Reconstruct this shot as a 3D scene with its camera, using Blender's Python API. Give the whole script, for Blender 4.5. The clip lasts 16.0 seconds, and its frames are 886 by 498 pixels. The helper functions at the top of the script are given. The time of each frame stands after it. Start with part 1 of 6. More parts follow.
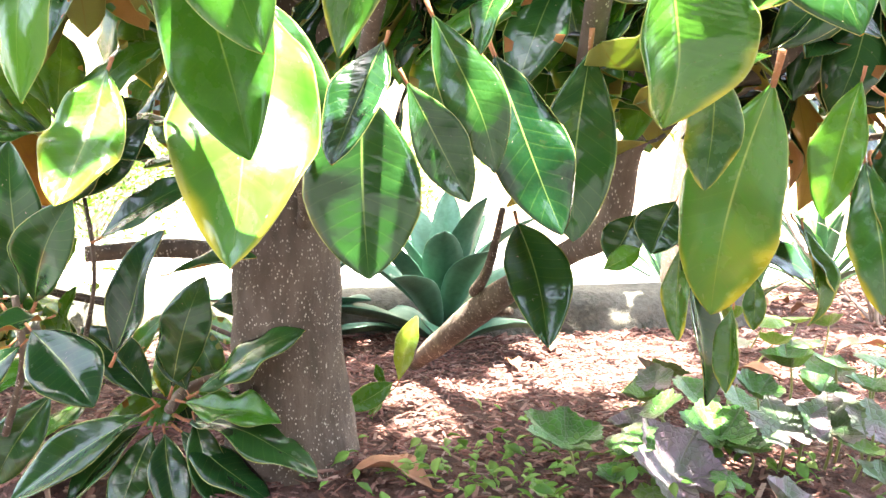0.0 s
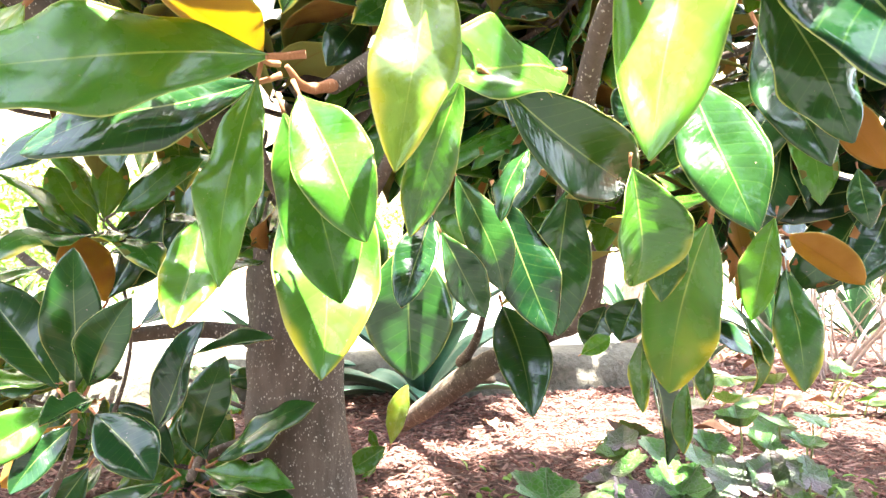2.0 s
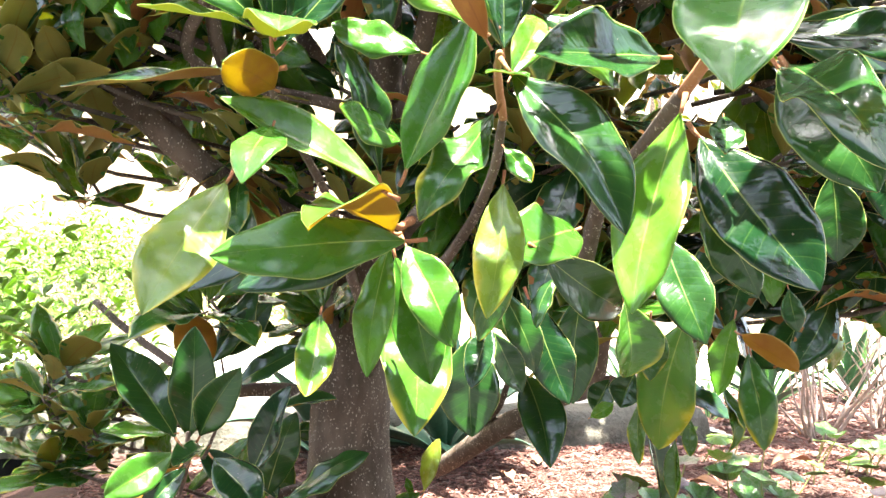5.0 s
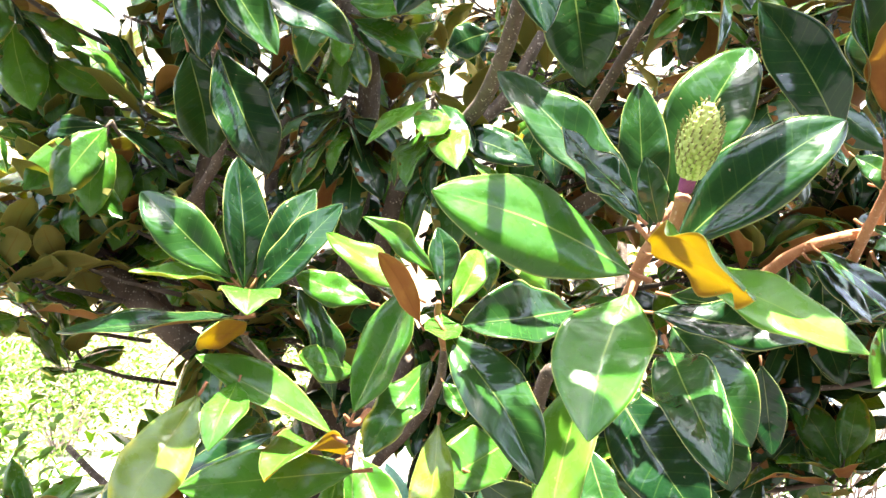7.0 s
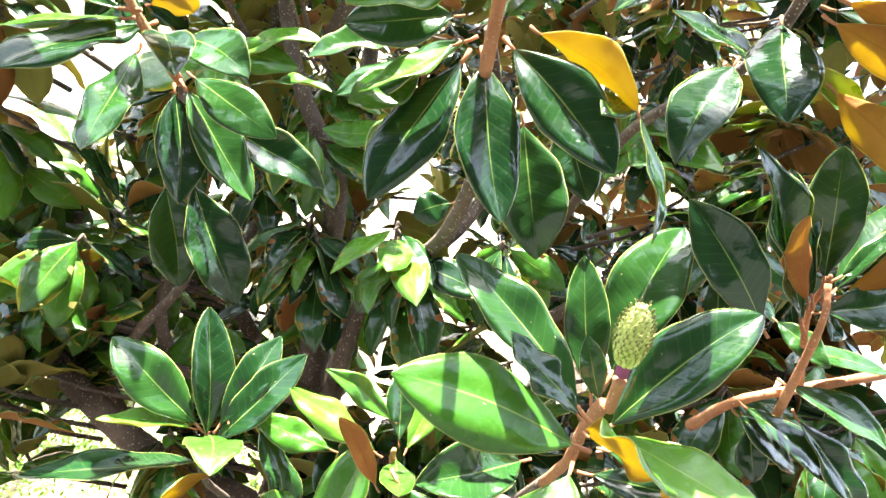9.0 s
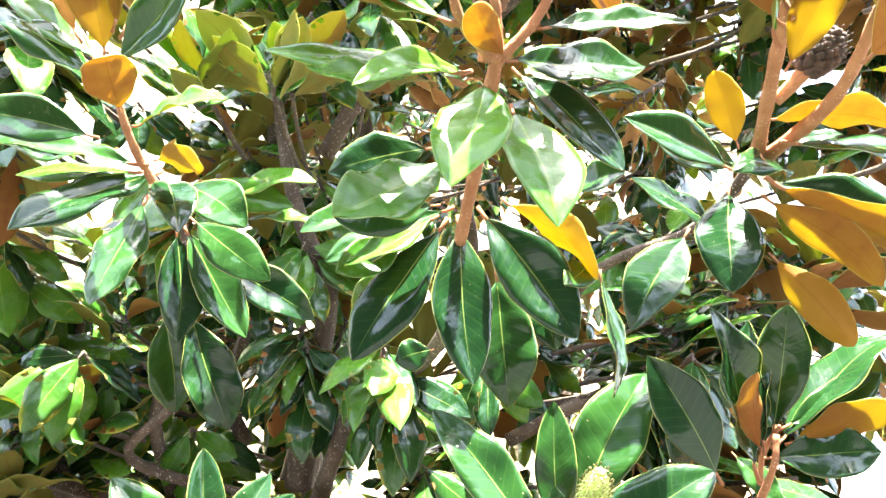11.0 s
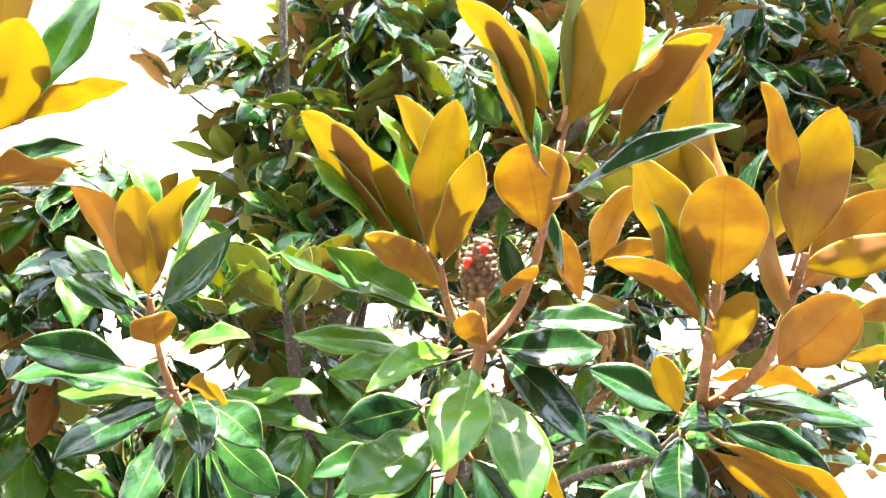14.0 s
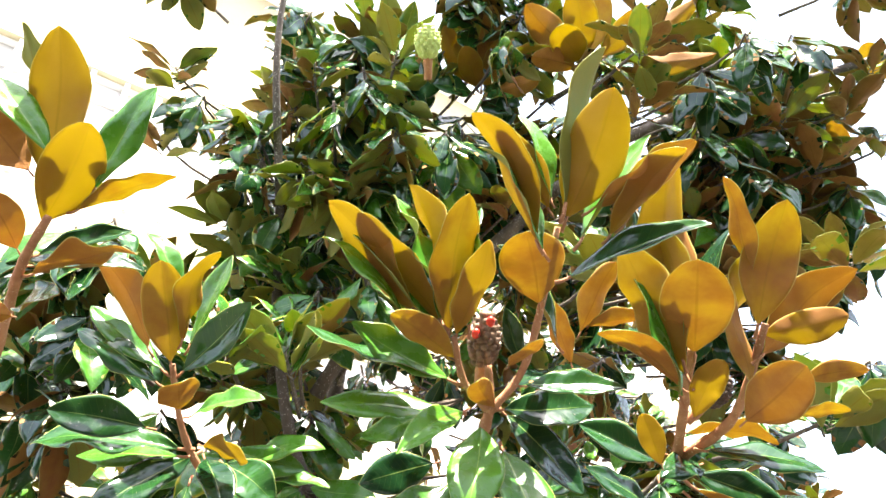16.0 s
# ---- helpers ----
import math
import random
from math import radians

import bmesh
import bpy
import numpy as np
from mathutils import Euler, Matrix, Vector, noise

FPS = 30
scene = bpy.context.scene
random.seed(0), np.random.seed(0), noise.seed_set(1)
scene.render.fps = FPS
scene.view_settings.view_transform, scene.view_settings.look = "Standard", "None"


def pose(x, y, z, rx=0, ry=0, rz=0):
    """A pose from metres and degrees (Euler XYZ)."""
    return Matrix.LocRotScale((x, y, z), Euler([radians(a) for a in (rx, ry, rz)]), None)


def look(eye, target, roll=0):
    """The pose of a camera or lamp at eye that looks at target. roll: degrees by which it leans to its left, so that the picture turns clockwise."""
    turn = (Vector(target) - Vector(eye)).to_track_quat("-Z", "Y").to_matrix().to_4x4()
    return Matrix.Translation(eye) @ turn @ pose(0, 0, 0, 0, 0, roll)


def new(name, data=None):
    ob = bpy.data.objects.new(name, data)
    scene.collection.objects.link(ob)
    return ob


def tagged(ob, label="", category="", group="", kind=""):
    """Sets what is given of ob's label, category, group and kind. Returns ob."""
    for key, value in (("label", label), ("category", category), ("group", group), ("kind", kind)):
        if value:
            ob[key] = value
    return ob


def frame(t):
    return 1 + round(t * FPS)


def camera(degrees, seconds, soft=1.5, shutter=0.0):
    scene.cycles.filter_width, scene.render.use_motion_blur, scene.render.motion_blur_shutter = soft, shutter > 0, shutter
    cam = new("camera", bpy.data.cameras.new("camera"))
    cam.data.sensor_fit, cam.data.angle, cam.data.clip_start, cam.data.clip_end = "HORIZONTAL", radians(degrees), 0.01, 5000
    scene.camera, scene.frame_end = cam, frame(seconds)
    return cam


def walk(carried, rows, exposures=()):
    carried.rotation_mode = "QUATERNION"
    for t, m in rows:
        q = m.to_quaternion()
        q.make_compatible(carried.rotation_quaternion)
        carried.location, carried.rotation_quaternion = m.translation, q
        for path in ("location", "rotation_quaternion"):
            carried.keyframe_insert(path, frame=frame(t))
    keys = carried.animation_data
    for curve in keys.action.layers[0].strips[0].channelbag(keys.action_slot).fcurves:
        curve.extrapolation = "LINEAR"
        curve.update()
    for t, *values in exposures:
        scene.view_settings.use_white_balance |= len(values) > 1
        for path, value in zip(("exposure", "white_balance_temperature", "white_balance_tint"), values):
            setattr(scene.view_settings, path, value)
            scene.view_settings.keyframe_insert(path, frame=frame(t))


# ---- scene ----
cam = camera(65.1, 16.0)
METRES, EYE, TILT, LEAN, TURN = 1.3, 0.38, -3.0, 0.0, 0.0
ROWS = [
    (0.0, 0.0, 0.0, 0.0, 0.0, 0.0, -0.0),
    (0.5, -0.0105, -0.0296, 0.0149, -1.13, 1.23, 0.22),
    (1.0, -0.0219, -0.0569, 0.0255, -2.09, 2.13, 0.14),
    (1.5, -0.03, -0.0829, 0.032, -3.05, 3.14, 0.22),
    (2.0, -0.0414, -0.1122, 0.0367, -3.17, 4.18, 0.48),
    (2.5, -0.052, -0.1388, 0.0388, -3.22, 4.81, 0.54),
    (3.0, -0.0627, -0.1651, 0.0409, -3.5, 5.17, 1.17),
    (5.5, -0.0957, -0.3461, 0.0812, -2.57, 10.38, -0.77),
    (6.0, -0.0887, -0.3785, 0.1069, -2.6, 12.77, -0.88),
    (6.5, -0.0757, -0.3916, 0.1337, -3.34, 14.1, -0.81),
    (7.0, -0.07, -0.4105, 0.1605, -4.29, 15.71, -0.82),
    (7.5, -0.0764, -0.4278, 0.1808, -5.61, 17.01, -1.48),
    (8.0, -0.0833, -0.4469, 0.1975, -6.65, 18.25, -1.66),
    (8.5, -0.0778, -0.46, 0.2141, -7.63, 19.41, -1.59),
    (11.0, -0.0785, -0.559, 0.2925, -8.64, 24.67, -1.87),
    (11.5, -0.0743, -0.582, 0.317, -8.43, 26.2, -1.83),
    (12.0, -0.0807, -0.6194, 0.3383, -9.04, 28.2, -2.02),
    (12.5, -0.0896, -0.6444, 0.3506, -9.01, 29.61, -1.87),
    (13.0, -0.0956, -0.6727, 0.3559, -9.16, 30.97, -1.97),
    (13.5, -0.1009, -0.7004, 0.3608, -9.71, 32.09, -1.77),
    (14.0, -0.1135, -0.7255, 0.3657, -9.93, 32.98, -2.09),
    (14.5, -0.1239, -0.7488, 0.3591, -9.4, 33.92, -1.93),
    (15.0, -0.1194, -0.7599, 0.3592, -8.88, 34.09, -1.79),
    (15.5, -0.1522, -0.772, 0.361, -10.88, 34.79, -0.79),
    (16.0, -0.1886, -0.8032, 0.3456, -13.02, 36.37, 0.29),
]
walk(cam, [(t, pose(0, 0, EYE, TILT, LEAN, TURN) @ pose(METRES * x, METRES * y, METRES * z, 90 + pitch, roll, yaw)) for t, x, y, z, yaw, pitch, roll in ROWS],
     [(0.0, 4.12), (1.5, 4.1), (3.0, 3.88), (5.5, 3.42), (8.5, 3.43), (11.0, 3.95), (12.5, 3.88), (14.5, 3.42), (16.0, 3.05)])

# ---- world, sun, exposure ----
SUN = Vector((0.06, -0.26, 0.964)).normalized()
world = bpy.data.worlds.new("sky")
scene.world = world
world.use_nodes = True
wn = world.node_tree.nodes
sky = wn.new("ShaderNodeTexSky")
sky.sky_type = "NISHITA"
sky.sun_disc = False
sky.sun_elevation = math.asin(SUN.z)
sky.sun_rotation = math.atan2(SUN.x, SUN.y)
sky.air_density, sky.dust_density, sky.ozone_density = 1.0, 2.0, 1.0
wn["Background"].inputs["Strength"].default_value = 0.105
haze = wn.new("ShaderNodeHueSaturation")
haze.inputs["Saturation"].default_value, haze.inputs["Value"].default_value = 0.6, 1.1
world.node_tree.links.new(sky.outputs["Color"], haze.inputs["Color"])
world.node_tree.links.new(haze.outputs["Color"], wn["Background"].inputs["Color"])
sun = new("sun", bpy.data.lights.new("sun", "SUN"))
sun.data.energy, sun.data.angle, sun.data.color = 5.0, radians(0.5), (1.0, 0.95, 0.86)
sun.matrix_world = look(SUN * 20, (0, 0, 0))


# ---- materials ----
def material(name):
    m = bpy.data.materials.new(name)
    m.use_nodes = True
    m.node_tree.nodes.clear()
    return m


class Net:
    """A short hand for node trees."""

    def __init__(self, name):
        self.mat = material(name)
        self.t = self.mat.node_tree

    def node(self, kind, **given):
        n = self.t.nodes.new("ShaderNode" + kind)
        for key, value in given.items():
            self.plug(n.inputs[key.replace("_", " ")], value)
        return n

    def plug(self, socket, value):
        if isinstance(value, bpy.types.NodeSocket):
            self.t.links.new(value, socket)
        elif isinstance(value, tuple) and len(value) == 3 and socket.type == "RGBA":
            socket.default_value = (*value, 1)
        else:
            socket.default_value = value

    def math(self, op, a, b=0.0, clamp=False):
        n = self.t.nodes.new("ShaderNodeMath")
        n.operation, n.use_clamp = op, clamp
        self.plug(n.inputs[0], a)
        self.plug(n.inputs[1], b)
        return n.outputs[0]

    def ramp(self, x, low, high):
        n = self.t.nodes.new("ShaderNodeMapRange")
        n.interpolation_type = "SMOOTHSTEP"
        self.plug(n.inputs["Value"], x)
        self.plug(n.inputs["From Min"], low)
        self.plug(n.inputs["From Max"], high)
        return n.outputs["Result"]

    def mix(self, f, a, b):
        n = self.t.nodes.new("ShaderNodeMix")
        n.data_type = "RGBA"
        self.plug(n.inputs[0], f)
        self.plug(n.inputs[6], a)
        self.plug(n.inputs[7], b)
        return n.outputs[2]

    def noise(self, where, scale, detail=3.0, rough=0.55):
        return self.node("TexNoise", Vector=where, Scale=scale, Detail=detail, Roughness=rough).outputs["Fac"]

    def coords(self, which="Object"):
        return self.t.nodes.new("ShaderNodeTexCoord").outputs[which]

    def bump(self, height, strength, distance):
        return self.node("Bump", Height=height, Strength=strength, Distance=distance).outputs["Normal"]

    def done(self, shader):
        out = self.t.nodes.new("ShaderNodeOutputMaterial")
        self.t.links.new(shader, out.inputs["Surface"])
        return self.mat

    def surface(self, colour, rough=0.8, normal=None, metal=0.0, spec=0.5):
        n = self.node("BsdfPrincipled", Roughness=rough, Metallic=metal)
        self.plug(n.inputs["Base Color"], colour)
        self.plug(n.inputs["Specular IOR Level"], spec)
        if normal is not None:
            self.plug(n.inputs["Normal"], normal)
        return n.outputs[0]

    def blend(self, f, a, b):
        n = self.t.nodes.new("ShaderNodeMixShader")
        self.plug(n.inputs[0], f)
        self.plug(n.inputs[1], a)
        self.plug(n.inputs[2], b)
        return n.outputs[0]


def leaf_coords(k):
    """Across-leaf distance from the midrib, length along the leaf, and a place for grain that differs leaf by leaf."""
    sep = k.node("SeparateXYZ", Vector=k.node("UVMap").outputs["UV"])
    across = k.math("MULTIPLY", k.math("ABSOLUTE", k.math("SUBTRACT", sep.outputs[0], 0.5)), 2.0)
    along = sep.outputs[1]
    rnd = k.math("ADD", k.node("ObjectInfo").outputs["Random"], k.node("NewGeometry").outputs["Random Per Island"])
    place = k.node("CombineXYZ", X=k.math("MULTIPLY", sep.outputs[0], 0.45), Y=along, Z=k.math("MULTIPLY", rnd, 37.0)).outputs[0]
    return across, along, place, rnd


def leaf_top(name, deep, fresh, through_colour, through_part, yellow=None, rib_colour=(0.26, 0.36, 0.07), rough_least=0.24, shine=0.75):
    k = Net(name)
    across, along, place, rnd = leaf_coords(k)
    patch = k.noise(place, 3.0, 2.0)
    grain = k.noise(place, 60.0, 4.0)
    tone = k.math("ADD", k.math("MULTIPLY", patch, 0.7), k.math("MULTIPLY", k.math("FRACT", k.math("MULTIPLY", rnd, 7.3)), 0.55))
    colour = k.mix(k.ramp(tone, 0.35, 1.1), deep, fresh)
    colour = k.mix(k.math("MULTIPLY", k.ramp(grain, 0.45, 0.75), 0.25), colour, fresh)
    # side veins
    vein_at = k.math("FRACT", k.math("ADD", k.math("MULTIPLY", k.math("SUBTRACT", along, k.math("MULTIPLY", across, 0.13)), 13.0), k.math("MULTIPLY", patch, 0.5)))
    vein = k.ramp(k.math("ABSOLUTE", k.math("SUBTRACT", vein_at, 0.5)), 0.07, 0.0)
    colour = k.mix(k.math("MULTIPLY", vein, 0.10), colour, (0.16, 0.30, 0.05))
    if yellow:
        spread = k.math("ADD", k.math("ADD", k.math("MULTIPLY", k.math("POWER", across, 1.8), 0.50), k.math("MULTIPLY", along, 0.62)), k.math("MULTIPLY", k.math("SUBTRACT", patch, 0.5), 1.0))
        colour = k.mix(k.ramp(spread, 0.74, 1.18), colour, yellow)
        specks = k.ramp(k.noise(place, 60.0, 2.0), 0.70, 0.76)
        colour = k.mix(k.math("MULTIPLY", specks, 0.6), colour, (0.14, 0.08, 0.02))
    # a few scars and droppings
    scars = k.ramp(k.noise(place, 38.0, 1.0), 0.775, 0.80)
    colour = k.mix(k.math("MULTIPLY", scars, 0.8), colour, (0.34, 0.28, 0.17))
    # the pale midrib narrows and fades to the tip
    rib_width = k.math("ADD", 0.010, k.math("MULTIPLY", k.math("SUBTRACT", 1.0, along), 0.032))
    rib = k.ramp(k.math("DIVIDE", across, rib_width), 1.0, 0.45)
    colour = k.mix(k.math("MULTIPLY", rib, k.math("SUBTRACT", 0.95, k.math("MULTIPLY", along, 0.7))), colour, rib_colour)
    rim = k.ramp(k.math("ADD", across, k.math("MULTIPLY", k.math("SUBTRACT", k.noise(place, 5.0, 2.0), 0.5), 0.05)), 0.965, 0.995)
    colour = k.mix(k.math("MULTIPLY", rim, 0.8), colour, (0.46, 0.50, 0.14))
    # fine dust and water marks
    rough = k.math("ADD", rough_least, k.math("MULTIPLY", k.ramp(k.noise(place, 7.0, 5.0), 0.35, 0.75), 0.18))
    relief = k.math("ADD", k.math("ADD", k.math("MULTIPLY", k.noise(place, 3.2, 1.0), 1.15), k.math("MULTIPLY", k.noise(place, 12.0, 2.0), 0.09)), k.math("MULTIPLY", k.ramp(k.math("ABSOLUTE", k.math("SUBTRACT", vein_at, 0.5)), 0.25, 0.0), -0.012))
    normal = k.bump(k.math("ADD", relief, k.math("MULTIPLY", grain, 0.010)), 0.5, 0.012)
    top = k.surface(colour, rough, normal, spec=shine)
    glow = k.node("BsdfTranslucent", Color=through_colour).outputs[0]
    return k.done(k.blend(through_part, top, glow))


def leaf_under(name, felt, worn, through_colour, through_part, golden=(0.8, 0.5, 0.03)):
    k = Net(name)
    across, along, place, rnd = leaf_coords(k)
    patch = k.noise(place, 4.0, 3.0)
    own = k.math("FRACT", k.math("MULTIPLY", rnd, 3.7))
    fuzz = k.noise(place, 140.0, 3.0)
    colour = k.mix(k.ramp(k.math("ADD", patch, k.math("MULTIPLY", k.math("SUBTRACT", k.math("FRACT", k.math("MULTIPLY", rnd, 5.1)), 0.5), 0.4)), 0.3, 0.75), felt, worn)
    colour = k.mix(k.math("MULTIPLY", k.ramp(fuzz, 0.4, 0.7), 0.3), colour, felt)
    colour = k.mix(k.math("MULTIPLY", k.ramp(across, 0.06, 0.02), k.math("SUBTRACT", 0.95, k.math("MULTIPLY", along, 0.6))), colour, (0.20, 0.07, 0.02))
    colour = k.mix(k.ramp(across, 0.955, 0.99), colour, (0.62, 0.54, 0.15))
    normal = k.bump(k.math("ADD", fuzz, k.math("MULTIPLY", patch, 2.0)), 0.3, 0.002)
    felted = k.surface(colour, 0.75, normal, spec=0.25)
    # thinner felt lets golden light through, leaf by leaf and patch by patch
    thin = k.ramp(k.math("ADD", k.math("MULTIPLY", patch, 0.8), k.math("MULTIPLY", own, 0.8)), 0.40, 0.95)
    glow = k.node("BsdfTranslucent", Color=k.mix(thin, through_colour, golden)).outputs[0]
    part_through = k.math("MULTIPLY", k.math("ADD", 0.65, k.math("MULTIPLY", thin, 0.6)), through_part)
    return k.done(k.blend(part_through, felted, glow))


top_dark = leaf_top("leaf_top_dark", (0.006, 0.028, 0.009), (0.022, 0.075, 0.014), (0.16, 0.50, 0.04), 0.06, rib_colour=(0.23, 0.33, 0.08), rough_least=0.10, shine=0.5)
top_light = leaf_top("leaf_top_light", (0.032, 0.122, 0.012), (0.092, 0.240, 0.020), (0.38, 0.72, 0.05), 0.15, rib_colour=(0.36, 0.46, 0.10), rough_least=0.20, shine=0.45)
top_yellow = leaf_top("leaf_top_yellowing", (0.020, 0.085, 0.012), (0.065, 0.19, 0.018), (0.42, 0.58, 0.05), 0.07, (0.60, 0.50, 0.035), rib_colour=(0.32, 0.40, 0.09), rough_least=0.17, shine=0.55)
top_pale = leaf_top("leaf_top_pale", (0.10, 0.20, 0.02), (0.26, 0.36, 0.04), (0.70, 0.70, 0.06), 0.16, (0.66, 0.54, 0.04), rib_colour=(0.40, 0.42, 0.10), rough_least=0.2, shine=0.55)
top_young = leaf_top("leaf_top_young", (0.020, 0.085, 0.012), (0.060, 0.20, 0.016), (0.70, 0.75, 0.06), 0.20, rough_least=0.16, shine=0.5)
under_rust = leaf_under("leaf_under_rust", (0.24, 0.095, 0.026), (0.36, 0.17, 0.048), (0.70, 0.30, 0.025), 0.26, (0.78, 0.48, 0.04))
under_young = leaf_under("leaf_under_young", (0.31, 0.112, 0.023), (0.43, 0.185, 0.042), (0.84, 0.33, 0.018), 0.38, (0.88, 0.54, 0.014))
under_green = leaf_under("leaf_under_green", (0.20, 0.20, 0.05), (0.28, 0.24, 0.06), (0.80, 0.70, 0.08), 0.32)


def plain(name, low, high, scale, rough=0.85, bump=0.4, depth=0.004, fine=8.0, spec=0.4):
    """A surface that varies at two scales between two colours."""
    k = Net(name)
    at = k.coords()
    big = k.noise(at, scale, 4.0)
    small = k.noise(at, scale * fine, 5.0, 0.65)
    tone = k.math("ADD", k.math("MULTIPLY", big, 0.6), k.math("MULTIPLY", small, 0.4))
    normal = k.bump(k.math("ADD", big, k.math("MULTIPLY", small, 0.6)), bump, depth)
    return k.done(k.surface(k.mix(k.ramp(tone, 0.32, 0.68), low, high), rough, normal, spec=spec))


def scattered(name, colours, rough=0.85, spec=0.4, grain=40.0, through_colour=None):
    """Pieces that differ one by one."""
    k = Net(name)
    rnd = k.math("FRACT", k.math("ADD", k.node("ObjectInfo").outputs["Random"], k.node("NewGeometry").outputs["Random Per Island"]))
    ramp = k.t.nodes.new("ShaderNodeValToRGB")
    while len(ramp.color_ramp.elements) < len(colours):
        ramp.color_ramp.elements.new(0.5)
    for i, c in enumerate(colours):
        ramp.color_ramp.elements[i].position = i / (len(colours) - 1)
        ramp.color_ramp.elements[i].color = (*c, 1)
    k.plug(ramp.inputs[0], rnd)
    small = k.noise(k.coords(), grain, 4.0)
    dim = k.mix(k.math("MULTIPLY", k.ramp(small, 0.35, 0.7), 0.35), ramp.outputs[0], (0.05, 0.03, 0.02))
    shader = k.surface(dim, rough, k.bump(small, 0.35, 0.003), spec=spec)
    if through_colour:
        shader = k.blend(0.35, shader, k.node("BsdfTranslucent", Color=through_colour).outputs[0])
    return k.done(shader)


def bark_skin(name, low, high, spots):
    k = Net(name)
    at = k.coords()
    big = k.noise(at, 9.0, 5.0)
    small = k.noise(at, 90.0, 5.0, 0.7)
    stretch = k.node("Mapping", Vector=at, Scale=(60.0, 60.0, 14.0)).outputs[0]
    ridge = k.noise(stretch, 1.0, 4.0)
    cells = k.node("TexVoronoi", Vector=k.node("Mapping", Vector=at, Scale=(1.0, 1.0, 0.6)).outputs[0], Scale=260.0).outputs["Distance"]
    colour = k.mix(k.ramp(k.math("ADD", k.math("MULTIPLY", big, 0.6), k.math("MULTIPLY", ridge, 0.4)), 0.32, 0.7), low, high)
    colour = k.mix(k.math("MULTIPLY", k.ramp(cells, 0.36, 0.20), k.ramp(small, 0.48, 0.58)), colour, spots)
    normal = k.bump(k.math("ADD", k.math("ADD", ridge, k.math("MULTIPLY", small, 0.5)), k.math("MULTIPLY", k.ramp(cells, 0.25, 0.1), 0.4)), 0.7, 0.006)
    return k.done(k.surface(colour, 0.85, normal, spec=0.3))


bark = bark_skin("bark", (0.070, 0.052, 0.038), (0.165, 0.124, 0.094), (0.56, 0.49, 0.40))
stem_bark = bark_skin("young_stem", (0.31, 0.125, 0.055), (0.48, 0.235, 0.115), (0.56, 0.34, 0.21))


# ---- shared builders ----
def mesh_of(bm, name, mats, smooth=True):
    me = bpy.data.meshes.new(name)
    bm.to_mesh(me)
    bm.free()
    for m in mats if isinstance(mats, (list, tuple)) else [mats]:
        me.materials.append(m)
    if smooth:
        me.polygons.foreach_set("use_smooth", [True] * len(me.polygons))
    return me


def part(name, bm, mats, parent=None, label="", smooth=True, kind=""):
    """Links a bmesh as one mesh object, under a thing or a part."""
    ob = new(name, mesh_of(bm, name, mats, smooth))
    ob.parent = parent
    return tagged(ob, label=label, kind=kind)


def thing(name, label, category, at=(0, 0, 0), group="", kind=""):
    ob = new(name)
    ob.empty_display_size = 0.05
    ob.location = at
    return tagged(ob, label, category, group, kind)


def smooth_path(pts, steps=5):
    """Points with radii, joined by a rounded line."""
    p = [np.array(q, float) for q in pts]
    p = [2 * p[0] - p[1], *p, 2 * p[-1] - p[-2]]
    out = []
    for i in range(1, len(p) - 2):
        a, b, c, d = p[i - 1:i + 3]
        for j in range(steps):
            t = j / steps
            out.append(0.5 * (2 * b + (c - a) * t + (2 * a - 5 * b + 4 * c - d) * t * t + (3 * b - a - 3 * c + d) * t ** 3))
    out.append(p[-2])
    return out


def tube(bm, pts, sides=10, rough=0.06, seed=0.0, slot=0, caps=True):
    rings = []
    side = None
    for i, q in enumerate(pts):
        a, b = pts[max(i - 1, 0)], pts[min(i + 1, len(pts) - 1)]
        way = Vector(b[:3] - a[:3]).normalized()
        side = way.orthogonal().normalized() if side is None else (side - side.dot(way) * way).normalized()
        turn = Matrix((side, way.cross(side), way)).transposed()
        ring = []
        for s in range(sides):
            w = 2 * math.pi * s / sides
            spot = Vector(q[:3])
            r = max(q[3], 0.0006) * (1 + rough * 2 * noise.noise(spot * 14 + Vector((seed, math.cos(w) * 1.5, math.sin(w) * 1.5))))
            ring.append(bm.verts.new(spot + turn @ Vector((math.cos(w) * r, math.sin(w) * r, 0))))
        rings.append(ring)
    for a, b in zip(rings, rings[1:]):
        for s in range(sides):
            f = bm.faces.new((a[s], a[(s + 1) % sides], b[(s + 1) % sides], b[s]))
            f.material_index = slot
    if caps:
        bm.faces.new(rings[0][::-1]).material_index = slot
        bm.faces.new(rings[-1]).material_index = slot


